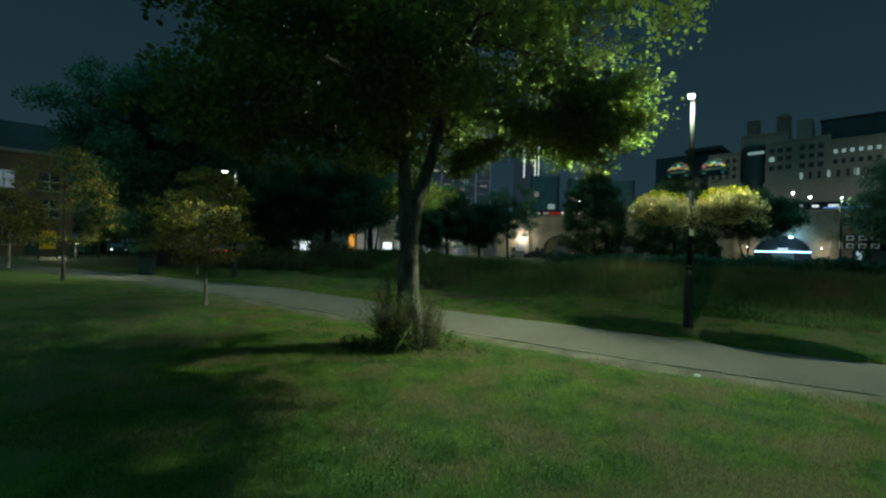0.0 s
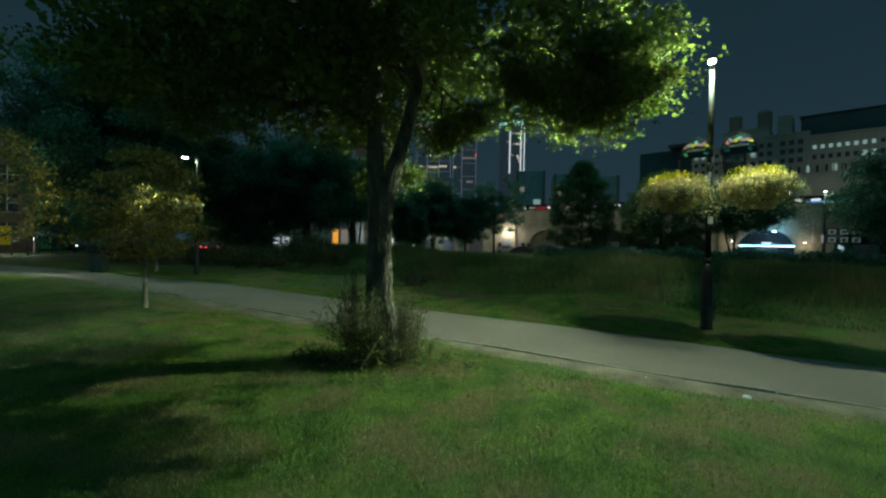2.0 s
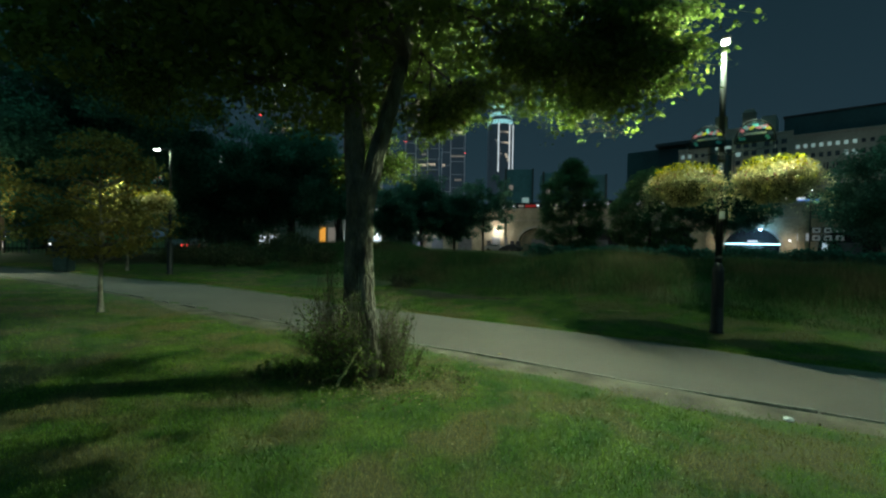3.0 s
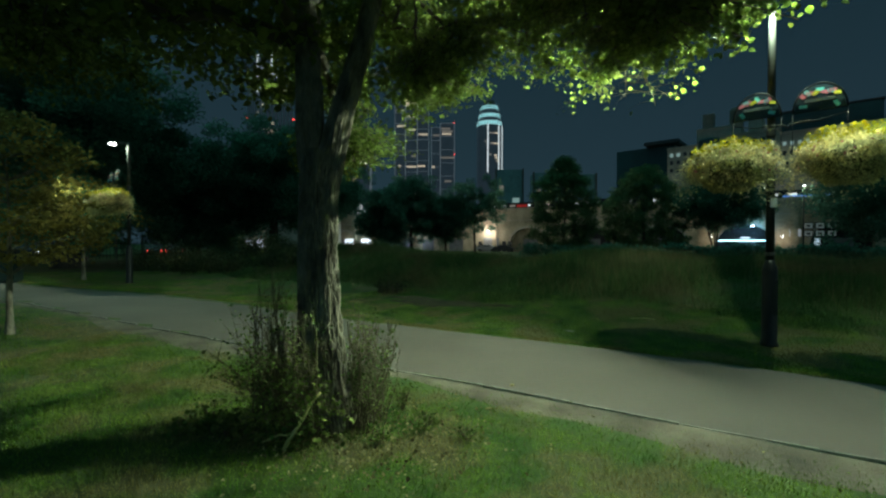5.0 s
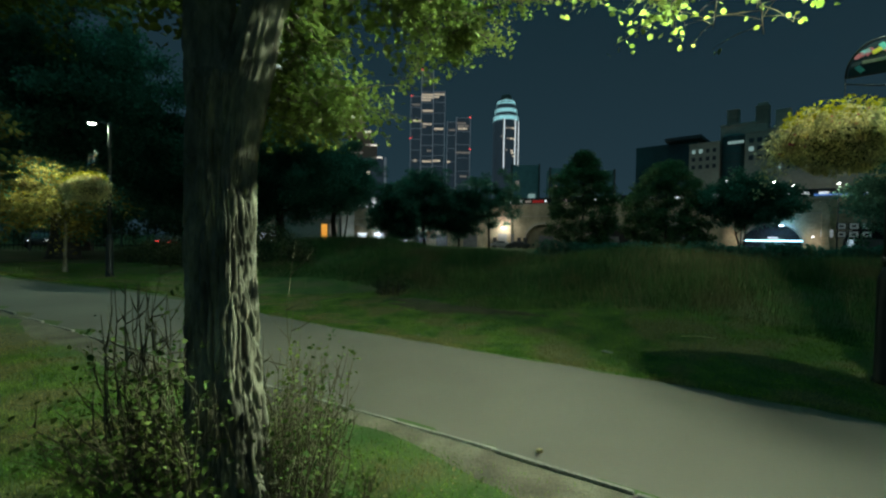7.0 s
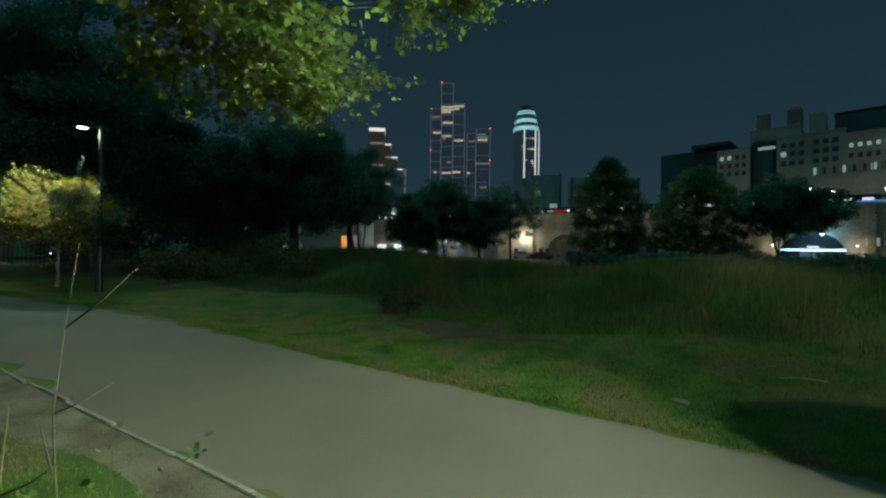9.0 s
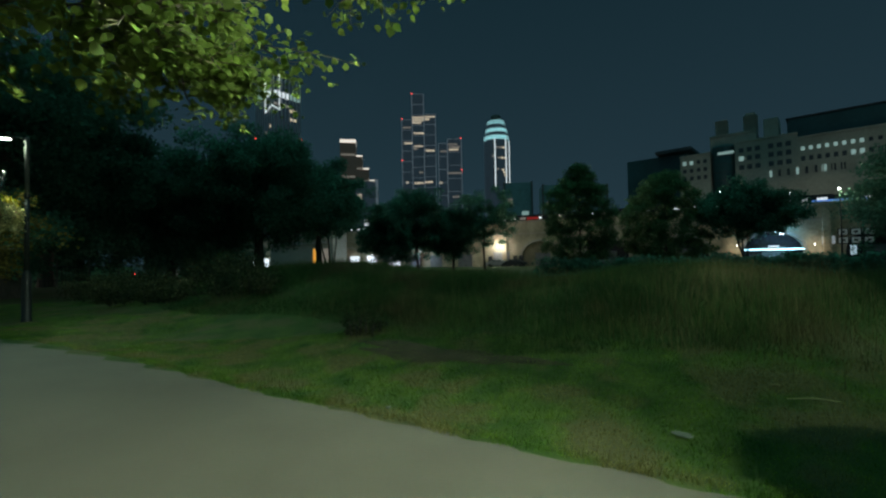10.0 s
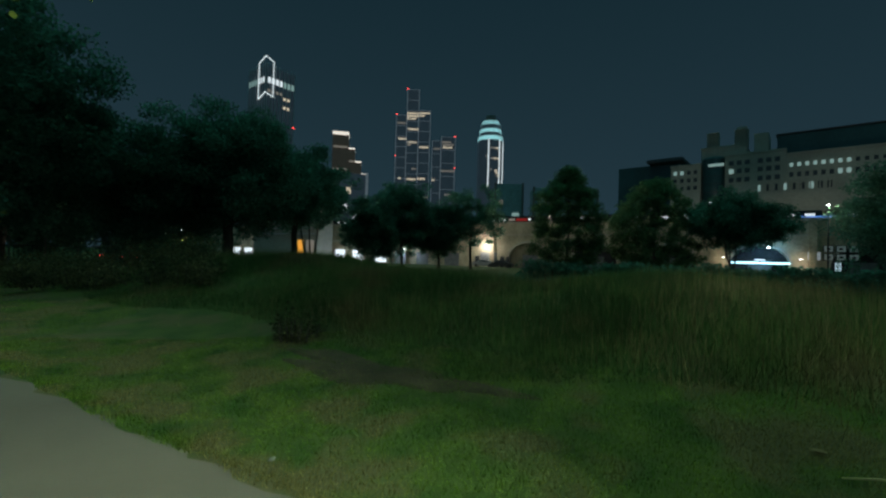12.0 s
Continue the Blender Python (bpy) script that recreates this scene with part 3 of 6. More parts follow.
# -- the maple beside the path, near the walk --
def big_maple():
    rng = np.random.default_rng(42)
    foot = (-0.92, 8.02, 0.0)
    ob = thing("maple_tree", foot, 0, "spreading maple with furrowed forked trunk and lamplit green leaves", "tree")
    # fluted trunk up to the fork, then a straight stem and one that bows away to the right
    trunk_line = [(0.09, -0.32, -0.2), (0.08, -0.32, 0.1), (0.06, -0.32, 0.45), (0.04, -0.32, 0.9), (0.03, -0.32, 1.4), (0.04, -0.32, 1.9), (0.06, -0.32, 2.3)]
    left_stem = [(0.01, -0.32, 1.9), (-0.03, -0.3, 2.5), (-0.07, -0.22, 3.2), (-0.08, -0.05, 4.1), (-0.2, 0.15, 5.2), (-0.1, 0.2, 6.4), (0.1, 0.1, 7.8)]
    right_stem = [(0.08, -0.32, 1.85), (0.14, -0.32, 2.2), (0.23, -0.31, 2.6), (0.37, -0.28, 3.1), (0.53, -0.2, 3.8), (0.8, -0.2, 4.9), (1.1, -0.1, 6.6)]

    def barked(line, radii, sides, step):
        """A trunk with deep wandering furrows between ridges of bark."""
        line = np.array(line, dtype=float)
        s = np.concatenate([[0], np.cumsum(np.linalg.norm(np.diff(line, axis=0), axis=1))])
        t = np.arange(0, s[-1], step)
        mid = np.stack([np.interp(t, s, line[:, k]) for k in range(3)], 1)
        for _ in range(6):
            mid[1:-1] = (mid[:-2] + 2 * mid[1:-1] + mid[2:]) / 4
        rad = np.interp(t, s, radii)
        vs, fs = [], []
        for i, (c, r) in enumerate(zip(mid, rad)):
            for k in range(sides):
                a = 2 * math.pi * k / sides + 0.1 * math.sin(c[2] * 2.3)
                ca, sa = math.cos(a), math.sin(a)
                flute = 0.3 * noise.noise(Vector((ca * 1.7, sa * 1.7, c[2] * 0.5 + 4)))
                f = noise.noise(Vector((ca * 7.5, sa * 7.5, c[2] * 3.4)))
                g = noise.noise(Vector((ca * 15 + 7, sa * 15, c[2] * 8)))
                cut = max(0.0, 1 - abs(f) * 4) * 0.17 + max(0.0, 1 - abs(g) * 4.5) * 0.09
                k2 = r * (1 + flute - cut + 0.03 * noise.noise(Vector((ca * 16, sa * 16, c[2] * 9))))
                vs.append((c[0] + ca * k2, c[1] + sa * k2, c[2]))
        for i in range(len(mid) - 1):
            for k in range(sides):
                j = (k + 1) % sides
                fs.append((i * sides + k, i * sides + j, (i + 1) * sides + j, (i + 1) * sides + k))
        fs.append(tuple(range((len(mid) - 1) * sides, len(mid) * sides)))
        return vs, fs

    hang("trunk", mesh_of("trunk", *barked(trunk_line, [0.3, 0.245, 0.205, 0.186, 0.176, 0.162, 0.162], 240, 0.014), M_BARK, smooth=True), ob)
    hang("stem", mesh_of("stem", *barked(left_stem, [0.12, 0.12, 0.112, 0.1, 0.085, 0.06, 0.02], 80, 0.03), M_BARK, smooth=True), ob)
    hang("stem", mesh_of("stem", *barked(right_stem, [0.12, 0.12, 0.11, 0.1, 0.085, 0.05, 0.02], 80, 0.03), M_BARK, smooth=True), ob)

    def under(p, r):
        # the crown's underside: low to the west and over the path, lifted towards the lamp, which shines in beneath it
        s = lambda a, b, v: float(smooth_step(a, b, v))
        z = 3.2 + 0.7 * s(0.2, 2.4, p.x) + 0.55 * s(-2.0, -4.2, p.x) + (0.12 if p.x > -0.5 else 0.2) * max(0.0, p.y)
        # the lamp's way to the trunk and to the sprays behind it stays open
        z = max(z, 3.1 + 0.38 * (p.x + 0.6)) if p.y > -1.2 and p.x > -0.6 else z
        z += 1.2 * s(3.4, 4.2, p.x)
        lamp_gap = (p - Vector((LAMP_A[0] + 0.92, LAMP_A[1] - 8.02, 4.7))).length
        # gaps between the masses of leaves
        if noise.noise(p * 0.95 + Vector((4, 9, 2))) > (0.14 if p.x > 1.2 else 0.32):
            return 99
        return 99 if lamp_gap < 2.3 else z + 0.3 * noise.noise(Vector((p.x * 0.8, p.y * 0.8, 3.0)))
    pts = crown_points(rng, 760, (-0.1, 0.1, 5.3), (4.5, 3.7, 3.5), 0.3, under, 0.24)

    # low boughs end in sprays; zones: x and y ranges, height, slopes along x and y, scatter, how many
    zones = ((-0.75, 0.45, 0.7, 3.1, 2.66, 0.18, 0.03, 0.12, 17), (0.3, 2.1, 1.3, 3.9, 3.72, 0.55, 0.1, 0.14, 14), (1.7, 3.5, -1.5, 1.1, 3.42, -0.35, 0.02, 0.14, 44),
             (2.3, 4.3, -1.2, 0.9, 4.1, 0.15, 0.0, 0.3, 34), (2.5, 4.0, -1.0, 0.6, 3.6, 0.1, 0.0, 0.2, 26), (0.7, 1.9, -0.3, 0.7, 3.2, 0.35, 0.0, 0.1, 14), (-4.4, -2.2, -1.8, 2.0, 3.7, -0.4, 0.0, 0.3, 30),
             (-0.5, 0.0, 2.6, 3.1, 2.86, 0.2, -0.2, 0.07, 8))
    forks = [Vector(p) for p in left_stem[2:5] + right_stem[2:5]]
    verts, faces, limb_v, limb_f, leaves = [], [], [], [], []
    for x0, x1, y0, y1, z0, ax, ay, scatter, count in zones:
        mid = ((x0 + x1) / 2, (y0 + y1) / 2)
        # one bough for the zone, then a limb to every spray
        head = Vector((mid[0], mid[1], z0 + 0.3))
        root = min(forks, key=lambda q: abs(q.z - z0 - 0.8) + 0.15 * (q - head).length)
        bough = bent(root, head, 9, 0.13, rng, 0.03)
        tube_data(bough, [0.045 * (1 - 0.75 * j / 9) for j in range(10)], 8, limb_v, limb_f, 0.1)
        for k in range(count):
            x, y = rng.uniform(x0, x1), rng.uniform(y0, y1)
            tip = Vector((x, y, z0 + ax * (x - mid[0]) + ay * (y - mid[1]) + scatter * float(np.clip(rng.normal(), -1.3, 1.3))))
            start = min(bough[3:], key=lambda q: (q - tip).length + rng.uniform(0, 0.4))
            limb = bent(start, tip, 7, 0.06, rng, 0.04)
            tube_data(limb, [0.018 * (1 - 0.8 * j / 7) for j in range(8)], 5, limb_v, limb_f)
            # side shoots along the outer part, with leaves to left and right
            for j in range(16):
                t = rng.uniform(0.35, 1.0)
                at = limb[min(6, int(t * 7))].lerp(limb[min(7, int(t * 7) + 1)], t * 7 % 1)
                end = at + Vector((rng.normal(0, 0.2), rng.normal(0, 0.2), rng.normal(-0.03, 0.08)))
                tube_data([at, at.lerp(end, 0.5) + Vector((0, 0, 0.02)), end], [0.004, 0.003, 0.0015], 3, verts, faces)
                for w in np.linspace(0.12, 1.05, 16):
                    leaves.append(at.lerp(end, w) + Vector(rng.normal(0, 0.045, 3)))
    # limbs to a spread of the upper clumps, twigs to the rest
    nodes = []
    stems = [Vector(p) for p in left_stem[1:6] + right_stem[1:6]]
    order = list(range(len(pts)))
    rng.shuffle(order)
    for n, i in enumerate(order):
        p = pts[i]
        if n < 26:
            s = min(stems, key=lambda q: (q - p).length + abs(q.z - (p.z - 0.5)) * 0.8)
            line = bent(s, p, 7, 0.05, rng)
            tube_data(line, [0.075 * (1 - 0.84 * j / 7) for j in range(8)], 7, limb_v, limb_f, 0.1)
            nodes += line[2:]
        elif n < 330:
            s = min(nodes, key=lambda q: (q - p).length)
            line = bent(s, p, 4, -0.03, rng)
            tube_data(line, [0.02 * (1 - 0.75 * j / 4) for j in range(5)], 4, limb_v, limb_f)
            if n < 120:
                nodes += line[2:]
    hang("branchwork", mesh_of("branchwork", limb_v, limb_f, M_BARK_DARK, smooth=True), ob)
    tagged(hang("twigwork", mesh_of("twigwork", verts, faces, M_STEM, smooth=True), ob), kind="stuff")
    centres = np.concatenate([np.array(p)[None, :] + ball(rng, 110, rng.uniform(0.4, 0.65)) * (1, 1, 0.6) for p in pts])
    hang("crown", fan_mesh("crown", leaf_cloud(centres, 0.075, rng, LEAF_OUTLINE * (0.85, 1), 0.45), 6, M_LEAF), ob)
    low = np.array([tuple(p) for p in leaves])
    # pruned where the lamp shines in on the trunk
    f = np.clip((5.72 - low[:, 0]) / 5.65, 0.05, None)
    open_way = (low[:, 0] > 0.3) & (np.abs(low[:, 1] - 1.7 + 2.02 * f) < 0.42) & (5 - (5 - low[:, 2]) / f < 1.55)
    low = low[~open_way | (rng.uniform(0, 1, len(low)) < 0.1)]
    low = low[np.linalg.norm(low - (LAMP_A[0] + 0.92, LAMP_A[1] - 8.02, 4.9), axis=1) > 1.75]
    hang("lower_crown", fan_mesh("lower_crown", leaf_cloud(low, 0.047, rng, LEAF_OUTLINE * (0.85, 1), 0.45), 6, M_LEAF), ob)
    return ob


big_maple()


# -- suckers and dry stems round the maple's foot --
def sucker_shrub():
    rng = np.random.default_rng(8)
    ob = thing("shrub", (-0.82, 7.7, 0), 0, "tangled leafy suckers with dry bare stems round the trunk", "shrub")
    verts, faces, leafy, sparse = [], [], [], []
    # arching leafy shoots to the west and south, thin upright suckers to the east
    for k in range(95):
        a = rng.uniform(1.9, 4.9)
        reach, tall = rng.uniform(0.1, 0.75), rng.uniform(0.25, 1.15)
        p0 = Vector((math.cos(a) * 0.26, math.sin(a) * 0.24, -0.02))
        p1 = p0 + Vector((math.cos(a) * reach, math.sin(a) * reach * 0.55, tall * (1.15 - 0.5 * reach)))
        line = bent(p0, p1, 7, 0.08, rng)
        tube_data(line, [0.006 * (1 - 0.75 * j / 7) for j in range(8)], 4, verts, faces)
        leafy += line[3:]
        for j in (3, 5, 6):
            end = line[j] + Vector(rng.normal(0, 0.09, 3)) + Vector((0, 0, 0.04))
            tube_data([line[j], end], [0.003, 0.001], 3, verts, faces)
            leafy.append(end)
    for k in range(120):
        a = rng.uniform(-0.6, 1.1)
        r0 = rng.uniform(0.24, 0.5)
        p0 = Vector((math.cos(a) * r0, math.sin(a) * r0 - 0.05, -0.02))
        p1 = p0 + Vector((rng.normal(0.06, 0.08), rng.normal(0, 0.07), rng.uniform(0.35, 1.0)))
        line = bent(p0, p1, 6, 0.02, rng)
        tube_data(line, [0.0045 * (1 - 0.75 * j / 6) for j in range(7)], 4, verts, faces)
        sparse += line[2:]
        for j in (3, 4, 5):
            end = line[j] + Vector((rng.normal(0, 0.06), rng.normal(0, 0.05), rng.uniform(0.04, 0.13)))
            tube_data([line[j], end], [0.0025, 0.001], 3, verts, faces)
    # a thicket of dark bare stems to the west
    for k in range(30):
        x, y = rng.normal(-0.36, 0.07), rng.normal(-0.08, 0.1)
        line = bent((x, y, -0.02), (x + rng.normal(-0.03, 0.06), y + rng.normal(0, 0.05), rng.uniform(0.7, 1.35)), 8, 0.0, rng, 0.03)
        tube_data(line, [0.007 * (1 - 0.75 * j / 8) for j in range(9)], 5, verts, faces)
        for j in (3, 4, 5, 6, 7):
            end = line[j] + Vector((rng.uniform(-0.07, 0.07), rng.uniform(-0.06, 0.06), rng.uniform(0.04, 0.1)))
            tube_data([line[j], end], [0.003, 0.001], 3, verts, faces)
    # tall dry stalks on both sides of the trunk
    for x, y, h, lx in ((0.27, 0.0, 1.2, 0.04), (0.24, -0.14, 1.05, -0.03), (0.3, 0.1, 0.85, 0.05), (-0.4, -0.1, 1.4, -0.06), (-0.46, 0.05, 1.15, -0.2), (0.2, 0.22, 1.5, 0.04), (0.4, -0.05, 0.6, 0.1), (0.45, 0.1, 0.65, 0.06),
                        (-0.33, -0.18, 1.3, -0.02), (-0.3, -0.05, 1.5, -0.05), (-0.36, 0.1, 1.25, -0.1), (0.5, -0.1, 0.7, 0.16), (-0.28, -0.2, 1.1, 0.03)):
        line = bent((x, y, -0.02), (x + lx, y, h), 8, 0.0, rng, 0.032)
        tube_data(line, [0.0045 * (1 - 0.75 * j / 8) for j in range(9)], 5, verts, faces)
        for j in (3, 4, 5, 6, 7):
            end = line[j] + Vector((rng.uniform(-0.14, 0.14), rng.uniform(-0.1, 0.1), rng.uniform(0.03, 0.14)))
            tube_data([line[j], line[j].lerp(end, 0.5) + Vector((0, 0, -0.008)), end], [0.0035, 0.0025, 0.001], 3, verts, faces)
    tagged(hang("stemwork", mesh_of("stemwork", verts, faces, M_STEM, smooth=True), ob), kind="stuff")
    leafy, sparse = (np.array([tuple(t) for t in p]) for p in (leafy, sparse))
    full = leafy[rng.integers(0, len(leafy), 2300)] + rng.normal(0, 0.035, (2300, 3))
    thin = sparse[rng.integers(0, len(sparse), 1500)] + rng.normal(0, 0.022, (1500, 3))
    # the leafy mound in front of the foot
    mound = np.stack([rng.normal(-0.14, 0.2, 700), rng.normal(-0.42, 0.1, 700), np.abs(rng.normal(0.22, 0.17, 700))], 1)
    mound = mound[np.hypot(mound[:, 0], mound[:, 1]) > 0.25]
    for name, c, size in (("foliage", full, 0.026), ("foliage", thin, 0.022), ("foliage", mound, 0.034)):
        c[:, 2] = np.maximum(c[:, 2], 0.01)
        tagged(hang(name, fan_mesh(name, leaf_cloud(c, size, rng, LEAF_OUTLINE * (0.75, 1), 0.2), 6, M_LEAF_SHRUB), ob), kind="stuff")


M_LITTER = material("dead_leaves", (0.18, 0.15, 0.075), 0.9, vary=0.4, scale=5, fine=30, bump=0, tint=(0.26, 0.22, 0.11), leafy=0.3, per_island=0.45)
rng = np.random.default_rng(77)
lx, ly = np.concatenate([rng.normal(-0.35, 0.5, 1300), rng.uniform(-3, 4, 120)]), np.concatenate([rng.normal(7.35, 0.38, 1300), rng.uniform(3, 8.5, 120)])
far_off = (np.hypot(lx + 0.82, ly - 7.7) > 0.24) & (ly < near_y(lx) - 0.1)
lx, ly = lx[far_off], ly[far_off]
tagged(new("leaf_litter", fan_mesh("leaf_litter", leaf_cloud(np.stack([lx, ly, height(lx, ly) + 0.02], 1), 0.026, rng, LEAF_OUTLINE * (0.7, 1), 0.0), 6, M_LITTER)), "brown dead leaves scattered on the grass", "leaves", kind="stuff")

sucker_shrub()

# dark low ground cover in the trunk's shadow
def ground_ivy(at, seed):
    rng = np.random.default_rng(seed)
    ob = thing("ground_ivy", at, 0, "low dark green ground ivy in the lawn beside the trunk", "plant")
    verts, faces, spots = [], [], []
    for k in range(46):
        p = Vector((rng.normal(0, 0.26), rng.normal(0, 0.17), 0.0))
        q = p + Vector((rng.normal(0, 0.08), rng.normal(0, 0.08), rng.uniform(0.04, 0.14)))
        tube_data([p, p.lerp(q, 0.5) + Vector((0, 0, 0.02)), q], [0.003, 0.0025, 0.0015], 3, verts, faces)
        spots += [p.lerp(q, 0.6), q]
    tagged(hang("stemwork", mesh_of("stemwork", verts, faces, M_STEM), ob), kind="stuff")
    spots = np.array([tuple(p) for p in spots])
    c = spots[rng.integers(0, len(spots), 520)] + rng.normal(0, 0.035, (520, 3)) * (1, 1, 0.5)
    c[:, 2] = np.maximum(c[:, 2], 0.015)
    hang("foliage", fan_mesh("foliage", leaf_cloud(c, 0.04, rng, LEAF_OUTLINE, 0.1), 6, M_LEAF_SHRUB), ob)


ground_ivy((-1.48, 7.6, float(height(-1.48, 7.6))), 88)


# sprig beside the shrub
def sprig(at, tall, seed):
    rng = np.random.default_rng(seed)
    ob = thing("seedling", at, 0, "small leafy seedling in the lawn by the path", "plant", "seedlings in the lawn")
    verts, faces, tips = [], [], []
    for k in range(7):
        line = bent((0, 0, 0), (rng.normal(0, 0.07), rng.normal(0, 0.07), tall * rng.uniform(0.6, 1)), 4, 0, rng)
        tube_data(line, [0.006, 0.005, 0.004, 0.003, 0.002], 4, verts, faces)
        tips += line[1:]
    tagged(hang("stemwork", mesh_of("stemwork", verts, faces, M_STEM), ob), kind="stuff")
    tips = np.array([tuple(t) for t in tips])
    c = tips[rng.integers(0, len(tips), 90)] + rng.normal(0, 0.03, (90, 3))
    hang("foliage", fan_mesh("foliage", leaf_cloud(c, 0.026, rng), 6, M_LEAF_SHRUB), ob)


for k, (x, y, t) in enumerate(((-0.18, 7.95, 0.34), (0.05, 7.55, 0.14), (-0.3, 7.3, 0.16), (0.35, 7.35, 0.1), (-1.5, 7.4, 0.2), (-1.75, 7.7, 0.22))):
    sprig((x, y, float(height(x, y))), t, 60 + k)


def fallen_branch():
    rng = np.random.default_rng(4)
    ob = thing("fallen_branch", (-0.98, 7.2, 0.0), 0, "pale stripped branch leaning out of the shrub", "branch")
    for name, a, b, r in (("branch", (-0.02, -0.02, 0.02), (0.22, 0.1, 0.4), 0.015), ("twig", (0.06, 0.02, 0.13), (-0.2, 0.05, 0.05), 0.008), ("twig", (0.1, 0.04, 0.2), (0.02, 0.0, 0.32), 0.006)):
        verts, faces = [], []
        tube_data(bent(a, b, 6, 0.04, rng), [r * (1.1 - 0.6 * k / 6) for k in range(7)], 8, verts, faces)
        hang(name, mesh_of(name, verts, faces, M_PALE_WOOD, smooth=True), ob)


fallen_branch()

# ---- saplings by the path ----
def ground_at(x, y):
    return (x, y, float(height(x, y)))


tree("sapling", ground_at(-6.15, 10.75), 3.3, 2.3, 21, "young tree with sparse yellowing leaves beside the path", M_LEAF_OCHRE, M_BARK, clumps=120, per=46, leaf=0.06, clump=0.36, flat=0.3,
     trunk=0.05, clear=0.33, limbs=34, hollow=0.2, cone=True, group="saplings on the lawn", outline=LEAF_OUTLINE, lean=(-0.05, 0))
tree("sapling", ground_at(-13.9, 15.2), 4.7, 3.0, 22, "young tree with dull green leaves on the lawn", M_LEAF_OCHRE, M_BARK_DARK, clumps=75, per=36, leaf=0.075, clump=0.5, flat=0.4, cone=True,
     trunk=0.055, clear=0.27, limbs=20, hollow=0.25, group="saplings on the lawn")
tree("sapling", ground_at(-22.5, 21.4), 4.0, 3.2, 23, "young tree with yellowish leaves on the lawn", M_LEAF_OCHRE, M_BARK, clumps=80, per=50, leaf=0.12, clump=0.55,
     trunk=0.08, clear=0.3, limbs=14, hollow=0.3, group="saplings on the lawn")
tree("sapling", ground_at(-11.9, 19.8), 3.5, 3.2, 24, "young tree with yellow-green leaves behind the lamp post", M_LEAF_OCHRE, M_BARK, clumps=90, per=46, leaf=0.1, clump=0.5,
     trunk=0.07, clear=0.3, limbs=16, hollow=0.3, group="saplings on the lawn")

# ---- big dark trees to the west ----
tree("plane_tree", ground_at(-18.2, 27.2), 12.6, 11.6, 31, "huge dark plane tree in full leaf", M_LEAF_DARK, M_BARK_DARK, clumps=420, per=330, leaf=0.13, clump=1.0,
     trunk=0.62, clear=0.08, limbs=16, hollow=0.2, sides=12, group="big park trees")
tree("plane_tree", ground_at(-10.8, 36.0), 10.2, 8.8, 32, "broad dark plane tree in full leaf", M_LEAF_DARK, M_BARK_DARK, clumps=320, per=280, leaf=0.13, clump=0.95,
     trunk=0.4, clear=0.2, limbs=14, hollow=0.2, group="big park trees")
tree("plane_tree", ground_at(-8.3, 41.0), 8.8, 5.6, 33, "dark broad-leaved tree at the park's edge", M_LEAF_DARK, M_BARK_DARK, clumps=190, per=260, leaf=0.13, clump=0.9,
     trunk=0.3, clear=0.38, limbs=12, hollow=0.2, group="big park trees")
tree("plane_tree", ground_at(-15.5, 34.5), 8.4, 8.6, 35, "low dark tree filling the edge of the park", M_LEAF_DARK, M_BARK_DARK, clumps=260, per=240, leaf=0.14, clump=0.95,
     trunk=0.3, clear=0.04, limbs=12, hollow=0.2, group="big park trees")
tree("plane_tree", ground_at(-26.0, 38.0), 13.0, 11.0, 34, "tall dark tree behind the lawn", M_LEAF_DARK, M_BARK_DARK, clumps=260, per=220, leaf=0.2, clump=1.4,
     trunk=0.45, clear=0.2, limbs=12, hollow=0.2, group="big park trees")

for k, (x, y, t, w) in enumerate(((-38, 56, 11, 11), (-50, 60, 12, 12), (-30, 62, 10, 10), (-58, 48, 11, 11))):
    tree("plane_tree", (x, y, 0.1), t, w, 40 + k, "dark tree in the shade beyond the park", M_LEAF_DARK, M_BARK_DARK, clumps=150, per=90, leaf=0.4, clump=1.6,
         trunk=0.35, clear=0.08, limbs=10, hollow=0.2, group="big park trees")

# ---- the row along the road ----
ROW = [(-11.2, 57.5, 12.4, 10.0, 0.32, "dark tree with an open crown and leaning trunk", 3), (-5.6, 66.0, 9.4, 7.5, 0.1, "small dark green tree in the row", 1),
       (-1.7, 70.5, 12.4, 9.6, 0.1, "round dark green tree in the row", 3), (3.4, 73.0, 9.6, 6.4, 0.14, "slim dark tree in the row", 1),
       (8.3, 74.3, 12.6, 9.8, 0.27, "open-crowned tree with forking stems", 3), (19.4, 63.5, 13.2, 8.8, 0.06, "tall dense dark green tree", 1),
       (30.3, 63.0, 12.4, 10.4, 0.06, "dense dark green tree by the road", 1), (37.0, 57.5, 9.8, 10.5, 0.37, "low spreading tree before the lit arch", 2),
       (59.0, 56.0, 16.5, 17.0, 0.1, "large dark tree beside the road", 1)]
for k, (x, y, tall, spread, clear, label, stems) in enumerate(ROW):
    tree("street_tree", (x, y, 0), tall, spread, 50 + k, label, M_LEAF_MID if k in (5, 6) else M_LEAF_DARK, M_BARK_DARK, clumps=260 if k not in (0, 4) else 130, per=150, leaf=0.2 if k != 8 else 0.3,
         clump=0.95 if k != 8 else 1.7, cone=k in (5, 6), trunk=0.2, clear=clear, limbs=14, hollow=0.25, group="trees along the road", stems=stems)


# ---- undergrowth on the bank ----
M_BRAMBLE = material("bramble_leaves", (0.045, 0.075, 0.03), 0.8, vary=0.4, scale=1.5, fine=6, bump=0, tint=(0.085, 0.08, 0.035), leafy=0.4, per_island=0.45)

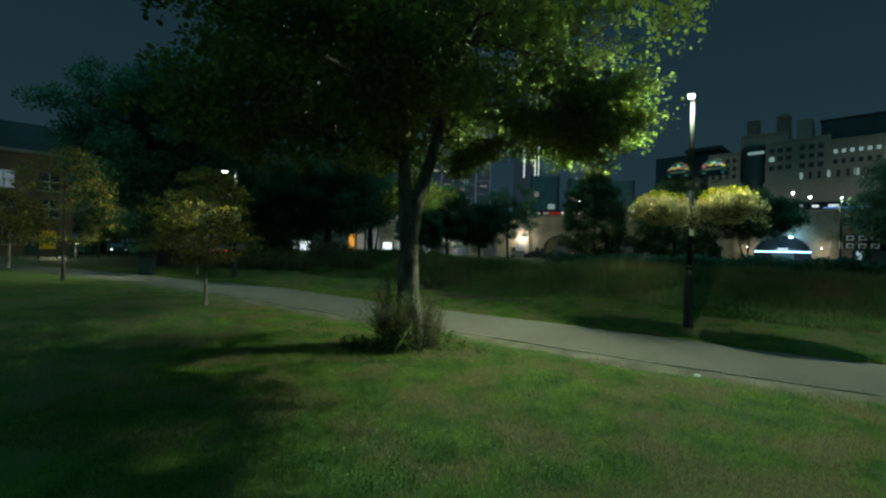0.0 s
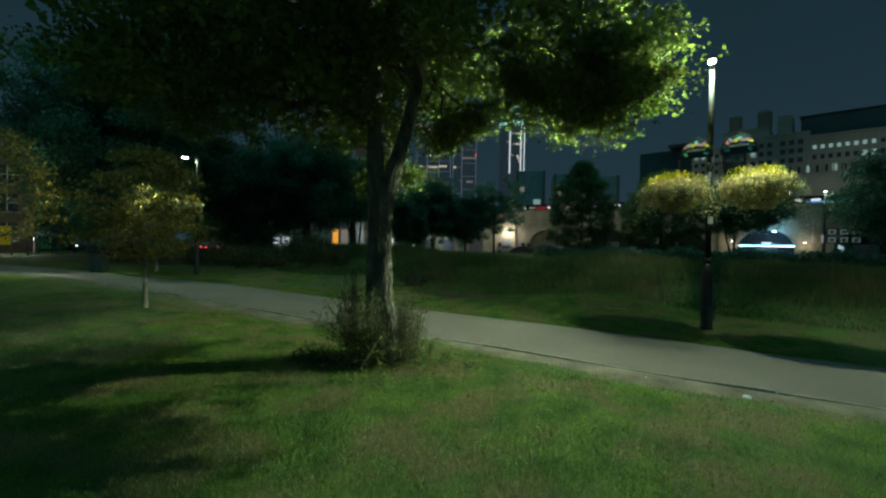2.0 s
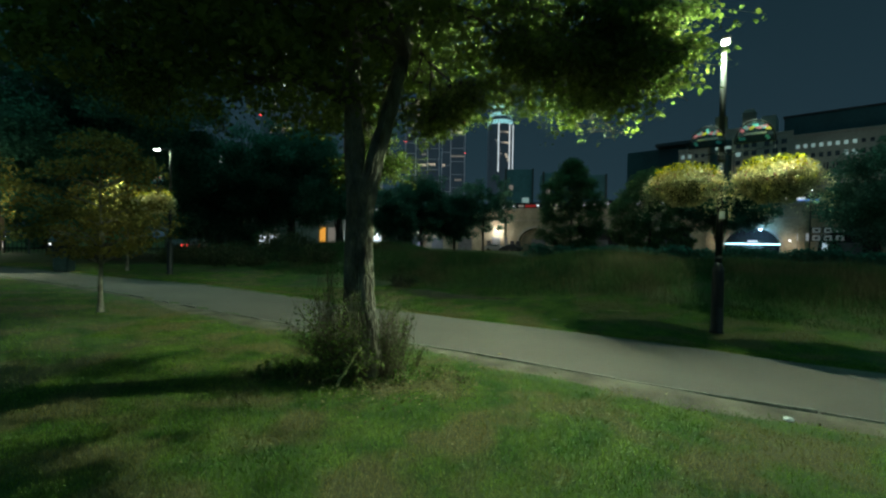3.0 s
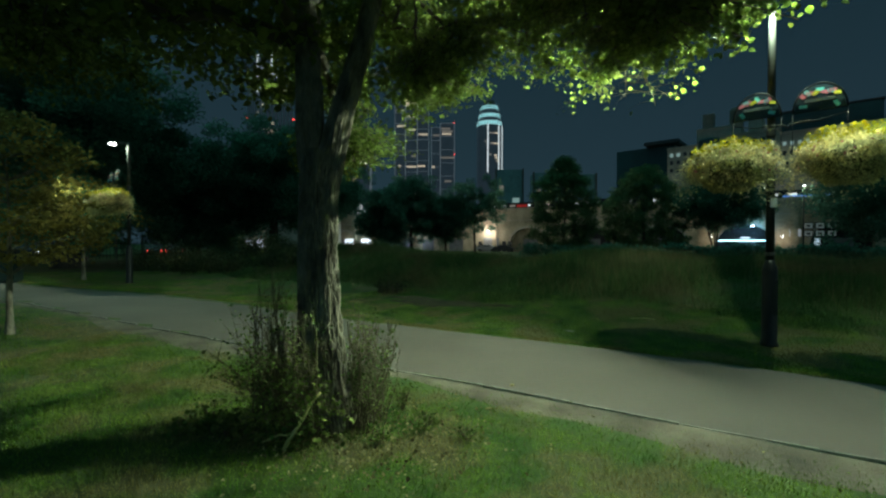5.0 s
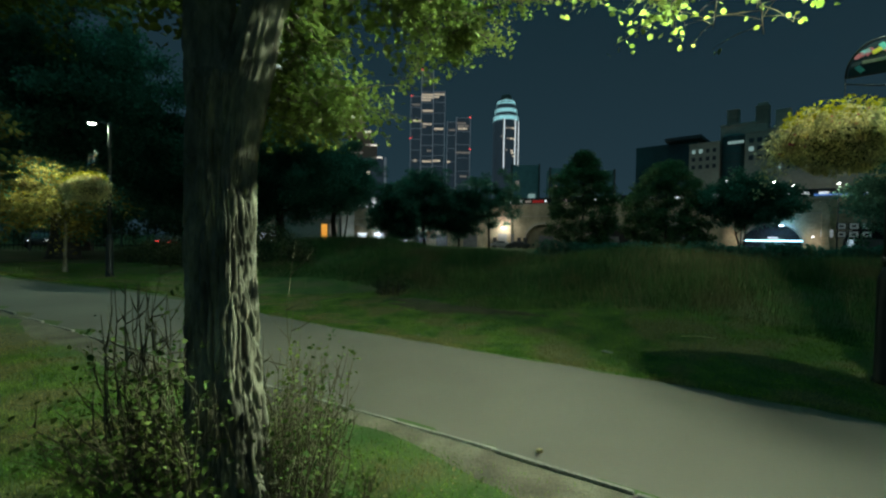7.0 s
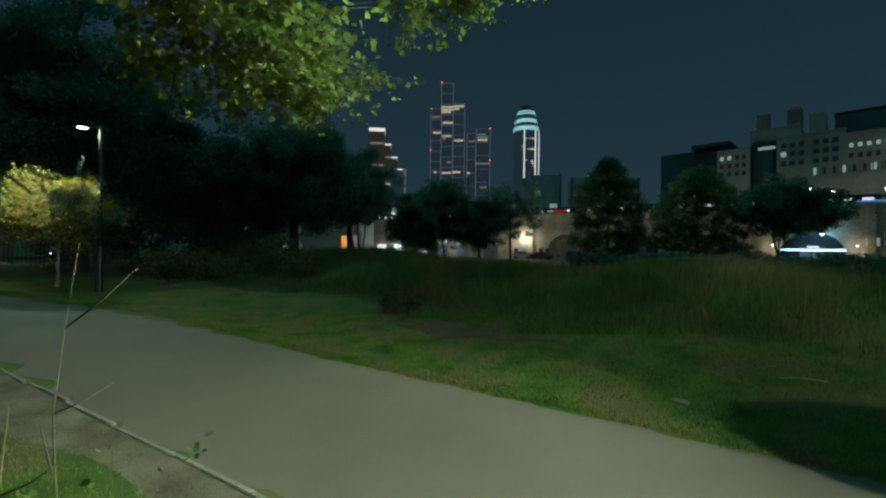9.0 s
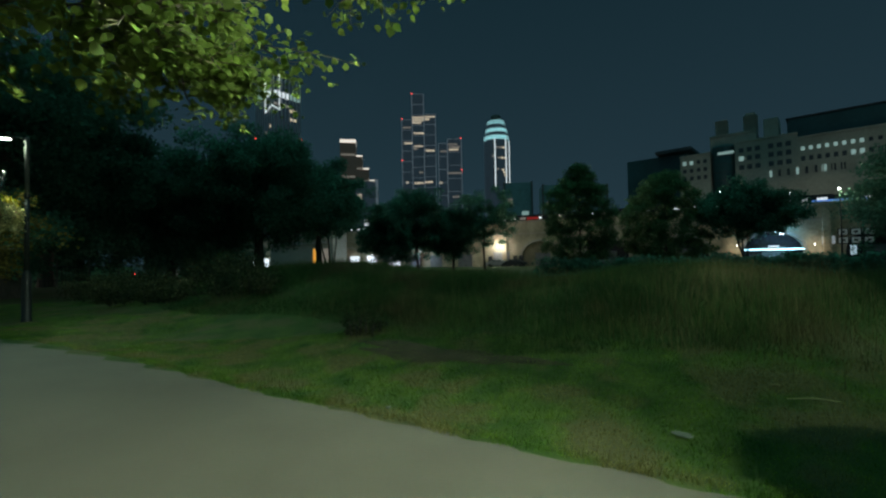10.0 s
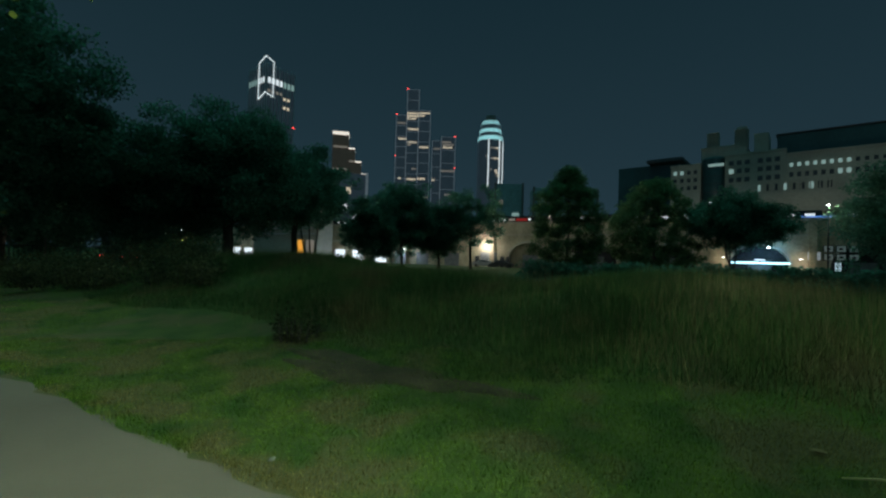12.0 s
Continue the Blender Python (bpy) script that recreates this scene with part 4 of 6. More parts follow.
def scrub(name, at, wide, deep, tall, seed, label, leaf_mat, count=2600, leaf=0.1, group=""):
    rng = np.random.default_rng(seed)
    ob = thing(name, at, 0, label, "shrub", group)
    verts, faces, tips = [], [], []
    for k in range(26):
        x, y = rng.uniform(-0.4, 0.4) * wide, rng.uniform(-0.4, 0.4) * deep
        top = tall * (1 - (2 * abs(x) / wide) ** 2 * 0.6) * rng.uniform(0.6, 1.0)
        line = bent((x, y, -0.1), (x * 1.25, y * 1.25, top), 4, 0, rng)
        tube_data(line, [0.02, 0.017, 0.013, 0.009, 0.004], 4, verts, faces)
        tips += [tuple(p) for p in line[1:]]
    tagged(hang("stemwork", mesh_of("stemwork", verts, faces, M_BARK_DARK), ob), kind="stuff")
    tips = np.array(tips)
    c = tips[rng.integers(0, len(tips), count)] + rng.normal(0, 0.16, (count, 3)) * (wide / 2.2, deep / 2.2, 0.8)
    c[:, 2] = np.maximum(c[:, 2], 0.02)
    hang("foliage", fan_mesh("foliage", leaf_cloud(c, leaf, rng, QUAD_OUTLINE), 4, leaf_mat), ob)


for k, (x, y, w, dp, t, m, lab) in enumerate(((-8.0, 21.0, 2.4, 2.2, 0.7, M_BRAMBLE, "dark bramble thicket on the end of the bank"), (-6.4, 22.3, 2.6, 2.4, 0.8, M_BRAMBLE, "dark leafy scrub on the bank"),
                                              (-9.9, 23.2, 3.0, 2.5, 0.95, M_BRAMBLE, "dark leafy scrub behind the lamp post"), (-5.0, 20.2, 2.2, 2.0, 0.6, M_BRAMBLE, "low bramble on the bank"),
                                              (-12.6, 25.5, 3.2, 2.6, 1.2, M_BRAMBLE, "dark undergrowth below the trees"), (-0.9, 15.75, 0.7, 0.5, 0.36, M_BRAMBLE, "dark weed clump at the foot of the bank"),
                                              (-8.5, 27.5, 3.4, 2.8, 1.5, M_BRAMBLE, "dark undergrowth below the trees"))):
    scrub("scrub", ground_at(x, y), w, dp, t, 90 + k, lab, m, 900 if w < 1 else 4200, 0.045 if w < 1 else 0.06, "scrub on the bank")
scrub("lime_shrub", (-21.0, 52.0, 0), 3.0, 2.2, 3.4, 120, "bright yellow-green shrub under a street lamp", M_LEAF_SHRUB, 2400, 0.2)

# clipped hedge beyond the bank, along the road
def hedge(a, b, tall, seed):
    rng = np.random.default_rng(seed)
    ob = thing("hedge", (a[0], a[1], 0), 0, "low dark hedge along the road", "hedge")
    n = 9000
    t = rng.uniform(0, 1, n)
    c = np.stack([(b[0] - a[0]) * t + rng.normal(0, 0.28, n), (b[1] - a[1]) * t + rng.normal(0, 0.28, n), rng.uniform(0.05, 1, n) ** 0.6 * (tall + 0.12 * np.sin(t * 40) + 0.1 * np.sin(t * 93))], 1)
    hang("foliage", fan_mesh("foliage", leaf_cloud(c, 0.2, rng, QUAD_OUTLINE), 4, M_LEAF_DARK), ob)
    verts, faces = [], []
    for k in range(60):
        s = (k + 0.5) / 60
        x, y = (b[0] - a[0]) * s, (b[1] - a[1]) * s
        tube_data([(x, y, -0.05), (x + rng.normal(0, 0.05), y, tall * 0.8)], [0.03, 0.012], 4, verts, faces)
    hang("stemwork", mesh_of("stemwork", verts, faces, M_BARK_DARK), ob)


hedge((7.0, 34.0), (33.0, 27.0), 1.45, 7)


# ---- lamp posts with flower baskets ----
def lamp_post(at, lantern, name_label, sticker=True):
    """A stepped iron column with a short arm and a flat lantern; lantern: the lens's place in the world."""
    ob = thing("lamp_post", at, 0, name_label, "lamp post", "park lamp posts")
    top = lantern[2] - at[2]
    part("base", lathe([(0.115, -0.05), (0.115, 0.03), (0.098, 0.06), (0.095, 1.08), (0.088, 1.14), (0.064, 1.19), (0.058, 1.24)], 20), M_IRON, ob, smooth=True)
    part("access_door", box(-0.045, 0.045, -0.101, -0.09, 0.45, 0.95, 0.004), M_IRON, ob)
    part("column", lathe([(0.056, 1.2), (0.053, 2.35), (0.05, 3.0)], 18), M_IRON, ob, smooth=True)
    part("upper_column", lathe([(0.05, 3.0), (0.046, top - 0.02), (0.038, top + 0.05)], 18), M_GALV, ob, "grey steel upper column", smooth=True)
    dx, dy = lantern[0] - at[0], lantern[1] - at[1]
    reach, turn = math.hypot(dx, dy), math.degrees(math.atan2(dy, dx))
    verts, faces = [], []
    tube_data([(0, 0, top - 0.02), (dx * 0.4, dy * 0.4, top + 0.03), (dx * 0.75, dy * 0.75, top + 0.02)], [0.03, 0.027, 0.025], 10, verts, faces)
    hang("arm", mesh_of("arm", verts, faces, M_GALV, smooth=True), ob)
    m = pose(dx, dy, top, 0, 0, turn)
    head = part("lantern", box(-0.2, 0.14, -0.075, 0.075, -0.015, 0.04, 0.02), M_GALV, ob, "flat grey lantern housing", m)
    part("lens", box(-0.09, 0.09, -0.05, 0.05, -0.035, -0.017, 0.004), M_LENS, head, "glowing white lens")
    if sticker:
        part("notice_plate", box(-0.05, 0.05, -0.064, -0.058, 2.0, 2.14, 0.003), M_PAPER, ob, "small white notice plate")
        part("cable_clamp", lathe([(0.062, 1.3), (0.066, 1.31), (0.066, 1.34), (0.062, 1.35)], 14), M_GALV, ob)
    part("arm_clamp", lathe([(0.058, 3.02), (0.062, 3.03), (0.062, 3.12), (0.058, 3.13)], 14), M_IRON, ob)
    return ob


SIGN_COLOURS = [(0.08, 0.3, 0.3), (0.42, 0.3, 0.03), (0.42, 0.09, 0.12), (0.12, 0.3, 0.34), (0.45, 0.1, 0.13)]
M_SIGN_BAR = material("sign_lettering", (0.6, 0.6, 0.57), 0.7, vary=0.1, bump=0)
M_SIGN = material("dark_sign_panel", (0.025, 0.05, 0.065), 0.95, vary=0.15, bump=0)
M_CHIPS = [material("sign_colour", tuple(min(0.8, v * 2.4) for v in c), 0.9, vary=0.1, bump=0) for c in SIGN_COLOURS]
M_BASKET = material("moss_lined_basket", (0.12, 0.115, 0.06), 0.7, vary=0.2)


def flower_basket(at, turn, side, seed, wide=0.62, label="", fine=True):
    """A hanging basket on a bracket: a wire bowl, trailing leaves and flowers, and a half-round sign above. at: the column's axis at the bracket."""
    rng = np.random.default_rng(seed)
    ob = thing("flower_basket", at, turn, label, "flower basket", "flower baskets on lamp posts")
    cx, sx = side * wide, side * 0.33
    bowl = lathe([(0.1, -0.36), (0.24, -0.3), (0.28, -0.18), (0.29, -0.06), (0.29, -0.03), (0.26, -0.05), (0.2, -0.06)], 18, at=(cx, 0))
    part("basket", bowl, M_BASKET, ob, "moss-lined wire bowl", smooth=True)
    verts, faces = [], []
    tube_data([(0, 0.3, 0.42), (side * 0.03, 0.1, 0.42), (side * 0.2, 0, 0.42), (sx, 0.08, 0.42), (sx + side * 0.27, 0.12, 0.5)], [0.012, 0.011, 0.009, 0.008, 0.007], 8, verts, faces)
    for a in (-1, 1):
        tube_data([(sx + a * 0.27, 0.12, 0.0), (sx + a * 0.27, 0.12, 0.56)], [0.0045, 0.0045], 6, verts, faces)
    hang("bracket", mesh_of("bracket", verts, faces, M_IRON, smooth=True), ob)
    verts, faces = [], []
    ring = [(sx + math.cos(t) * 0.27, 0.12, 0.56 + math.sin(t) * 0.35) for t in np.linspace(0, math.pi, 15)]
    tube_data(ring, [0.011] * 15, 6, verts, faces)
    tube_data([ring[0], ring[-1]], [0.008, 0.008], 6, verts, faces)
    sign = hang("sign_frame", mesh_of("sign_frame", verts, faces, M_IRON, smooth=True), ob)
    front = [(sx + math.cos(t) * 0.255, 0.112, 0.565 + math.sin(t) * 0.335) for t in np.linspace(0, math.pi, 15)]
    back = [(x, 0.128, z) for x, _, z in front]
    n = len(front)
    pv = front + back
    pf = [tuple(range(n))[::-1], tuple(range(n, 2 * n))] + [(i, (i + 1) % n, n + (i + 1) % n, n + i) for i in range(n)]
    tip = Matrix.Translation((0, 0.12, 0.56)) @ pose(0, 0, 0, -8, 0, 0) @ Matrix.Translation((0, -0.12, -0.56))
    panel = hang("sign_panel", mesh_of("sign_panel", pv, pf, M_SIGN), sign, "half-round dark sign with bright coloured chips", tip)
    part("lettering_bar", box(sx - 0.15, sx + 0.15, 0.104, 0.111, 0.68, 0.715, 0.002), M_SIGN_BAR, ob, "white bar of lettering", tip)
    for k in range(11):
        t = 0.2 + k * 0.27
        r = 0.2 if k % 2 else 0.17
        px, pz = sx + math.cos(t) * r, 0.575 + math.sin(t) * (r + 0.06)
        if 0.66 < pz < 0.74 and abs(px - sx) < 0.19:
            pz += 0.07
        chip = box(-0.04, 0.04, 0.107, 0.111, -0.023, 0.023, 0.0015)
        part("sign_chip", chip, M_CHIPS[k % 5], ob, m=tip @ pose(px, 0, pz, 0, rng.uniform(-60, 60), 0))
    # trailing leaves: a flattened mop with hanging ends
    n = 8500 if fine else 4000
    ang, rad = rng.uniform(0, 2 * np.pi, n), np.sqrt(rng.uniform(0, 1, n))
    rad = rad * (1 + 0.12 * np.sin(ang * 3 + seed) + 0.09 * np.sin(ang * 7 + 2 * seed) + rng.normal(0, 0.05, n))
    x, y = np.cos(ang) * rad * 0.6, np.sin(ang) * rad * 0.42
    topz = 0.2 * np.sqrt(np.clip(1.1 - rad ** 2, 0, 1)) + 0.06 * np.sin(x * 13 + seed) * np.sin(y * 11 + seed) + 0.04 * np.sin(x * 29 + y * 17)
    z = topz - np.abs(rng.normal(0, 0.09, n)) - rad ** 2 * rng.uniform(0, 0.5, n) ** 1.2
    # a skirt of leaves over the bowl's underside
    m = n // 2
    a2, v2 = rng.uniform(0, 2 * np.pi, m), rng.uniform(0, 1, m)
    r2 = (0.46 - 0.28 * v2 ** 2.2) * rng.uniform(0.9, 1.12, m)
    c = np.concatenate([np.stack([cx + x, y, z], 1), np.stack([cx + np.cos(a2) * r2, np.sin(a2) * r2 * 0.9, 0.02 - 0.44 * v2], 1)])
    hang("foliage", fan_mesh("foliage", leaf_cloud(c, 0.04 if fine else 0.06, rng, SLIM_OUTLINE, 0.4), 4, M_LEAF_FLOWERBED), ob, "pale yellow-green trailing foliage")
    stem_v, stem_f = [], []
    for k in range(70):
        a, r = rng.uniform(0, 2 * math.pi), rng.uniform(0.3, 0.5)
        p = Vector((cx + math.cos(a) * r, math.sin(a) * r * 0.9, rng.uniform(-0.05, 0.08)))
        tube_data(bent(p, p + Vector((math.cos(a) * 0.08, math.sin(a) * 0.08, -rng.uniform(0.15, 0.34))), 3, 0.05, rng), [0.003, 0.003, 0.002, 0.001], 3, stem_v, stem_f)
    tagged(hang("trailing_stemwork", mesh_of("trailing_stemwork", stem_v, stem_f, M_STEM), ob), kind="stuff")
    n = 700
    ang, rad = rng.uniform(0, 2 * np.pi, n), np.sqrt(rng.uniform(0, 1, n))
    c = np.stack([cx + np.cos(ang) * rad * 0.5, np.sin(ang) * rad * 0.4, 0.2 * np.sqrt(np.clip(1 - rad ** 2, 0, 1)) + rng.uniform(-0.03, 0.12, n)], 1)
    tagged(hang("yellow_bloom", fan_mesh("yellow_bloom", leaf_cloud(c, 0.029, rng, LEAF_OUTLINE, -0.2), 6, M_PETAL_YELLOW), ob, "small bright yellow flowers"), kind="stuff")
    n = 60
    ang = rng.uniform(0, 2 * np.pi, n)
    c = np.stack([cx + np.cos(ang) * 0.5, np.sin(ang) * 0.4, rng.uniform(-0.2, 0.12, n)], 1)
    tagged(hang("pink_bloom", fan_mesh("pink_bloom", leaf_cloud(c, 0.028, rng, LEAF_OUTLINE, 0.0), 6, M_PETAL_PINK), ob, "small pink flowers"), kind="stuff")
    return ob


POST_A = (5.03, 10.1, float(height(5.03, 10.1)))
POST_B = (-9.5, 18.5, float(height(-9.5, 18.5)))
lamp_post(POST_A, LAMP_A, "black and grey lamp post with lit white lantern")
lamp_post(POST_B, LAMP_B, "black and grey lamp post further along the path", False)
for (px, py, pz), s in ((POST_A, 200), (POST_B, 300)):
    for side in (-1, 1):
        flower_basket((px - 0.25, py - 0.56, pz + 2.64), -42, side, s + side, label="overflowing basket of yellow flowers hanging from the lamp post", fine=s == 200)


# ---- litter bin ----
M_BIN = material("dark_green_bin_paint", (0.025, 0.05, 0.045), 0.5, vary=0.25, scale=6, fine=40, bump=0.1)


def litter_bin(at, turn):
    ob = thing("litter_bin", at, turn, "black litter bin with domed hood beside the path", "bin")
    part("body", box(-0.25, 0.25, -0.22, 0.22, 0.04, 0.78, 0.03), M_BIN, ob)
    part("plinth", box(-0.22, 0.22, -0.19, 0.23, -0.04, 0.05, 0.01), M_IRON, ob)
    part("rim", box(-0.27, 0.27, -0.24, 0.24, 0.76, 0.82, 0.02), M_IRON, ob)
    for sx in (-1, 1):
        part("hood_post", box(sx * 0.22 - 0.03, sx * 0.22 + 0.03, -0.18, 0.18, 0.8, 0.98, 0.012), M_IRON, ob)
    hood = bmesh.new()
    rows = [[hood.verts.new((math.cos(t) * 0.26, y, 0.95 + math.sin(t) * 0.13)) for t in np.linspace(0, math.pi, 11)] for y in (-0.23, 0.23)]
    for i in range(10):
        hood.faces.new((rows[0][i], rows[0][i + 1], rows[1][i + 1], rows[1][i]))
    hood.faces.new(rows[0][::-1]), hood.faces.new(rows[1])
    part("hood", hood, M_IRON, ob, "domed black hood")
    part("poster", box(-0.29, -0.252, -0.16, 0.16, 0.18, 0.66, 0.004), M_SHUTTER, ob, "pale side panel")


litter_bin(ground_at(-13.65, 19.0), 5)


# ---- small things on the grass ----
def scrap(name, at, size, seed, label, category, mat):
    bm = bmesh.new()
    bmesh.ops.create_icosphere(bm, subdivisions=2, radius=1)
    for v in bm.verts:
        k = 1 + 0.35 * noise.noise(v.co * 1.7 + Vector((seed, 0, 0)))
        v.co = Vector((v.co.x * k * size[0], v.co.y * k * size[1], max(-0.3, v.co.z) * k * size[2]))
    me = bpy.data.meshes.new(name)
    bm.to_mesh(me), bm.free()
    me.materials.append(mat)
    ob = new(name, me)
    ob.matrix_world = pose(*at, 0, 0, seed * 40)
    return tagged(ob, label, category)


def on_ground(x, y, up=0.02):
    return (x, y, float(height(x, y)) + up)


scrap("paper_scrap", on_ground(3.24, 6.38), (0.055, 0.04, 0.02), 1, "crumpled white paper scrap on the grass", "litter", M_PAPER)
scrap("paper_scrap", on_ground(-0.07, 12.25), (0.035, 0.025, 0.015), 2, "small pale litter scrap on the verge", "litter", M_STONE)
scrap("stone", on_ground(2.5, 11.29), (0.1, 0.06, 0.008), 3, "flat pale stone in the grass verge", "stone", M_STONE)
scrap("dry_leaf", on_ground(3.86, 12.0), (0.05, 0.035, 0.012), 4, "dry curled leaf on the grass", "leaf", M_STRAW)
scrap("dry_leaf", on_ground(0.6, 7.9, 0.03), (0.035, 0.025, 0.01), 5, "dry curled leaf on bare earth", "leaf", M_STRAW)
scrap("dry_leaf", on_ground(0.95, 8.55, 0.03), (0.035, 0.025, 0.01), 6, "dry curled leaf on the path", "leaf", M_STRAW)
verts, faces = [], []
tube_data([(-0.22, 0.02, 0.03), (0, 0, 0.045), (0.2, -0.05, 0.03)], [0.006, 0.008, 0.004], 6, verts, faces)
twig = tagged(new("twig", mesh_of("twig", verts, faces, M_PALE_WOOD, smooth=True)), "pale dry twig on the grass verge", "twig")
twig.matrix_world = pose(*on_ground(3.94, 11.64, 0.0), 0, 0, -8)


# ---- the railway viaduct ----
VIA = pose(18.4, 97.3, 0, 0, 0, -30.7)
V_TOP, V_DEPTH = 9.35, 7.0
ARCHES = [-46.2, -33.6, -21.0, 4.2, 16.8, 29.4, 42.0, 54.6, 67.2]
HALF, SPRING, CROWN = 3.9, 1.9, 5.0


def viaduct():
    ob = thing("viaduct", label="yellow brick railway viaduct with arches", category="viaduct")
    ob.matrix_world = VIA
    bm = bmesh.new()

    def quad(*pts):
        bm.faces.new([bm.verts.new(p) for p in pts])
    edge = -110.0
    for c in ARCHES:
        quad((edge, 0, -0.2), (c - HALF, 0, -0.2), (c - HALF, 0, V_TOP), (edge, 0, V_TOP))
        steps = 16
        xs = [c - HALF * math.cos(math.pi * i / steps) for i in range(steps + 1)]
        zs = [SPRING + (CROWN - SPRING) * math.sin(math.pi * i / steps) for i in range(steps + 1)]
        for i in range(steps):
            quad((xs[i], 0, zs[i]), (xs[i + 1], 0, zs[i + 1]), (xs[i + 1], 0, V_TOP), (xs[i], 0, V_TOP))
            quad((xs[i], 0, zs[i]), (xs[i], V_DEPTH, zs[i]), (xs[i + 1], V_DEPTH, zs[i + 1]), (xs[i + 1], 0, zs[i + 1]))
        for s in (-1, 1):
            quad((c + s * HALF, 0, -0.2), (c + s * HALF, V_DEPTH, -0.2), (c + s * HALF, V_DEPTH, SPRING), (c + s * HALF, 0, SPRING))
        edge = c + HALF
    quad((edge, 0, -0.2), (100, 0, -0.2), (100, 0, V_TOP), (edge, 0, V_TOP))
    quad((-110, 0, V_TOP), (100, 0, V_TOP), (100, V_DEPTH, V_TOP), (-110, V_DEPTH, V_TOP))
    quad((-110, V_DEPTH, -0.2), (-110, V_DEPTH, V_TOP), (100, V_DEPTH, V_TOP), (100, V_DEPTH, -0.2))
    part("wall", bm, M_VIADUCT, ob)
    part("coping", box(-110, 100, -0.25, 0.35, 8.95, 9.2, 0.04), M_COPING, ob, "stone string course")
    part("string_course", box(-110, 100, -0.12, -0.003, 6.6, 6.8, 0.03), M_COPING, ob)
    for c in ARCHES:
        ring = bmesh.new()
        pts = [(math.cos(math.pi * i / 16), math.sin(math.pi * i / 16)) for i in range(17)]
        for i in range(16):
            (x0, z0), (x1, z1) = pts[i], pts[i + 1]
            quads = [[(c + x * (HALF + o), y, SPRING + z * (CROWN - SPRING + o)) for x, z, o in ((x0, z0, 0), (x1, z1, 0), (x1, z1, 0.45), (x0, z0, 0.45))] for y in (-0.07, -0.003)]
            f, b = [[ring.verts.new(p) for p in q] for q in quads]
            ring.faces.new(f)
            for k in range(4):
                ring.faces.new((f[k], f[(k + 1) % 4], b[(k + 1) % 4], b[k]))
        bmesh.ops.remove_doubles(ring, verts=ring.verts, dist=0.001)
        part("arch_ring", ring, M_COPING, ob, "pale stone arch ring")
        # right of 10 m the infill's dark colour stands in for shade inside the arch
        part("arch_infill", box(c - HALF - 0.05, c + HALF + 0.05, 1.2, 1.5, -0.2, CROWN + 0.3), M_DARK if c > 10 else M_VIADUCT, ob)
        door = part("shutter", box(c - 1.4, c + 1.7, 1.1, 1.19, 0, 2.7), M_SHUTTER, ob, "grey roller shutter")
        for k in range(12):
            part("slat", box(c - 1.4, c + 1.7, 1.07, 1.099, 0.06 + k * 0.22, 0.2 + k * 0.22), M_SHUTTER, door)
    for s in range(-105, 100, 13):
        part("pilaster", box(s - 0.5 - 2.4, s + 0.5 - 2.4, -0.3, -0.003, -0.2, 8.9, 0.03), M_VIADUCT, ob)
    for s0, s1, z1 in ((-6.0, -2.4, 3.0), (-14.5, -11.0, 2.8), (-27.5, -24.5, 2.7)):
        door = part("shutter", box(s0, s1, -0.1, -0.003, 0, z1), M_SHUTTER, ob, "grey roller shutter")
        for k in range(int(z1 / 0.24)):
            part("slat", box(s0 + 0.05, s1 - 0.05, -0.13, -0.102, 0.04 + k * 0.24, 0.19 + k * 0.24), M_SHUTTER, door)
    for s0 in (-1.6, -0.3, 1.0 - 8.2):
        part("doorway", box(s0, s0 + 0.9, -0.09, -0.003, 0, 2.2), M_DARK, ob)
    return ob


viaduct()


def on_wall(s, out, z):
    return tuple(VIA @ Vector((s, -out, z)))


def wall_lamp(s, z, power, color, size, head, label):
    ob = thing("wall_lamp", on_wall(s, 0.0, z), -30.7, label, "wall lamp", "lamps on the viaduct")
    part("arm", box(-0.04, 0.04, -0.5, 0.0, -0.03, 0.03, 0.01), M_GALV, ob)
    part("head", box(-size, size, -0.72, -0.5, -0.12, 0.1, 0.03), M_GALV, ob)
    part("lens", box(-size * 0.8, size * 0.8, -0.74, -0.722, -0.1, 0.06, 0.004), head, ob, "glaring white lens")
    lamp("wall_lamp_light", "POINT", on_wall(s, 1.3, z - 0.25), (0, 0, 0), power, color, 0.25)


wall_lamp(-4.6, 4.4, 650, (1.0, 0.95, 0.85), 0.22, M_BULB, "bright white floodlight on the brick viaduct")
wall_lamp(43.0, 4.7, 380, (0.22, 0.62, 1.0), 0.28, M_BULB, "cold white floodlight over the arch")
wall_lamp(37.1, 3.0, 60, (1.0, 0.85, 0.62), 0.12, M_BULB, "small lamp beside the arch")
wall_lamp(47.0, 2.9, 60, (1.0, 0.85, 0.62), 0.12, M_BULB, "small lamp beside the arch")
wall_lamp(-49.5, 3.4, 90, (0.85, 0.93, 1.0), 0.15, M_BULB, "white light over an entrance in the viaduct")
wall_lamp(-72.0, 3.6, 1100, (0.8, 0.92, 1.0), 0.4, M_BULB, "white light over an entrance in the viaduct")

wall_lamp(-38.0, 3.4, 480, (0.6, 0.82, 1.0), 0.15, M_BULB, "cold white lamp on the viaduct")
wall_lamp(-25.0, 3.4, 480, (0.6, 0.82, 1.0), 0.15, M_BULB, "cold white lamp on the viaduct")

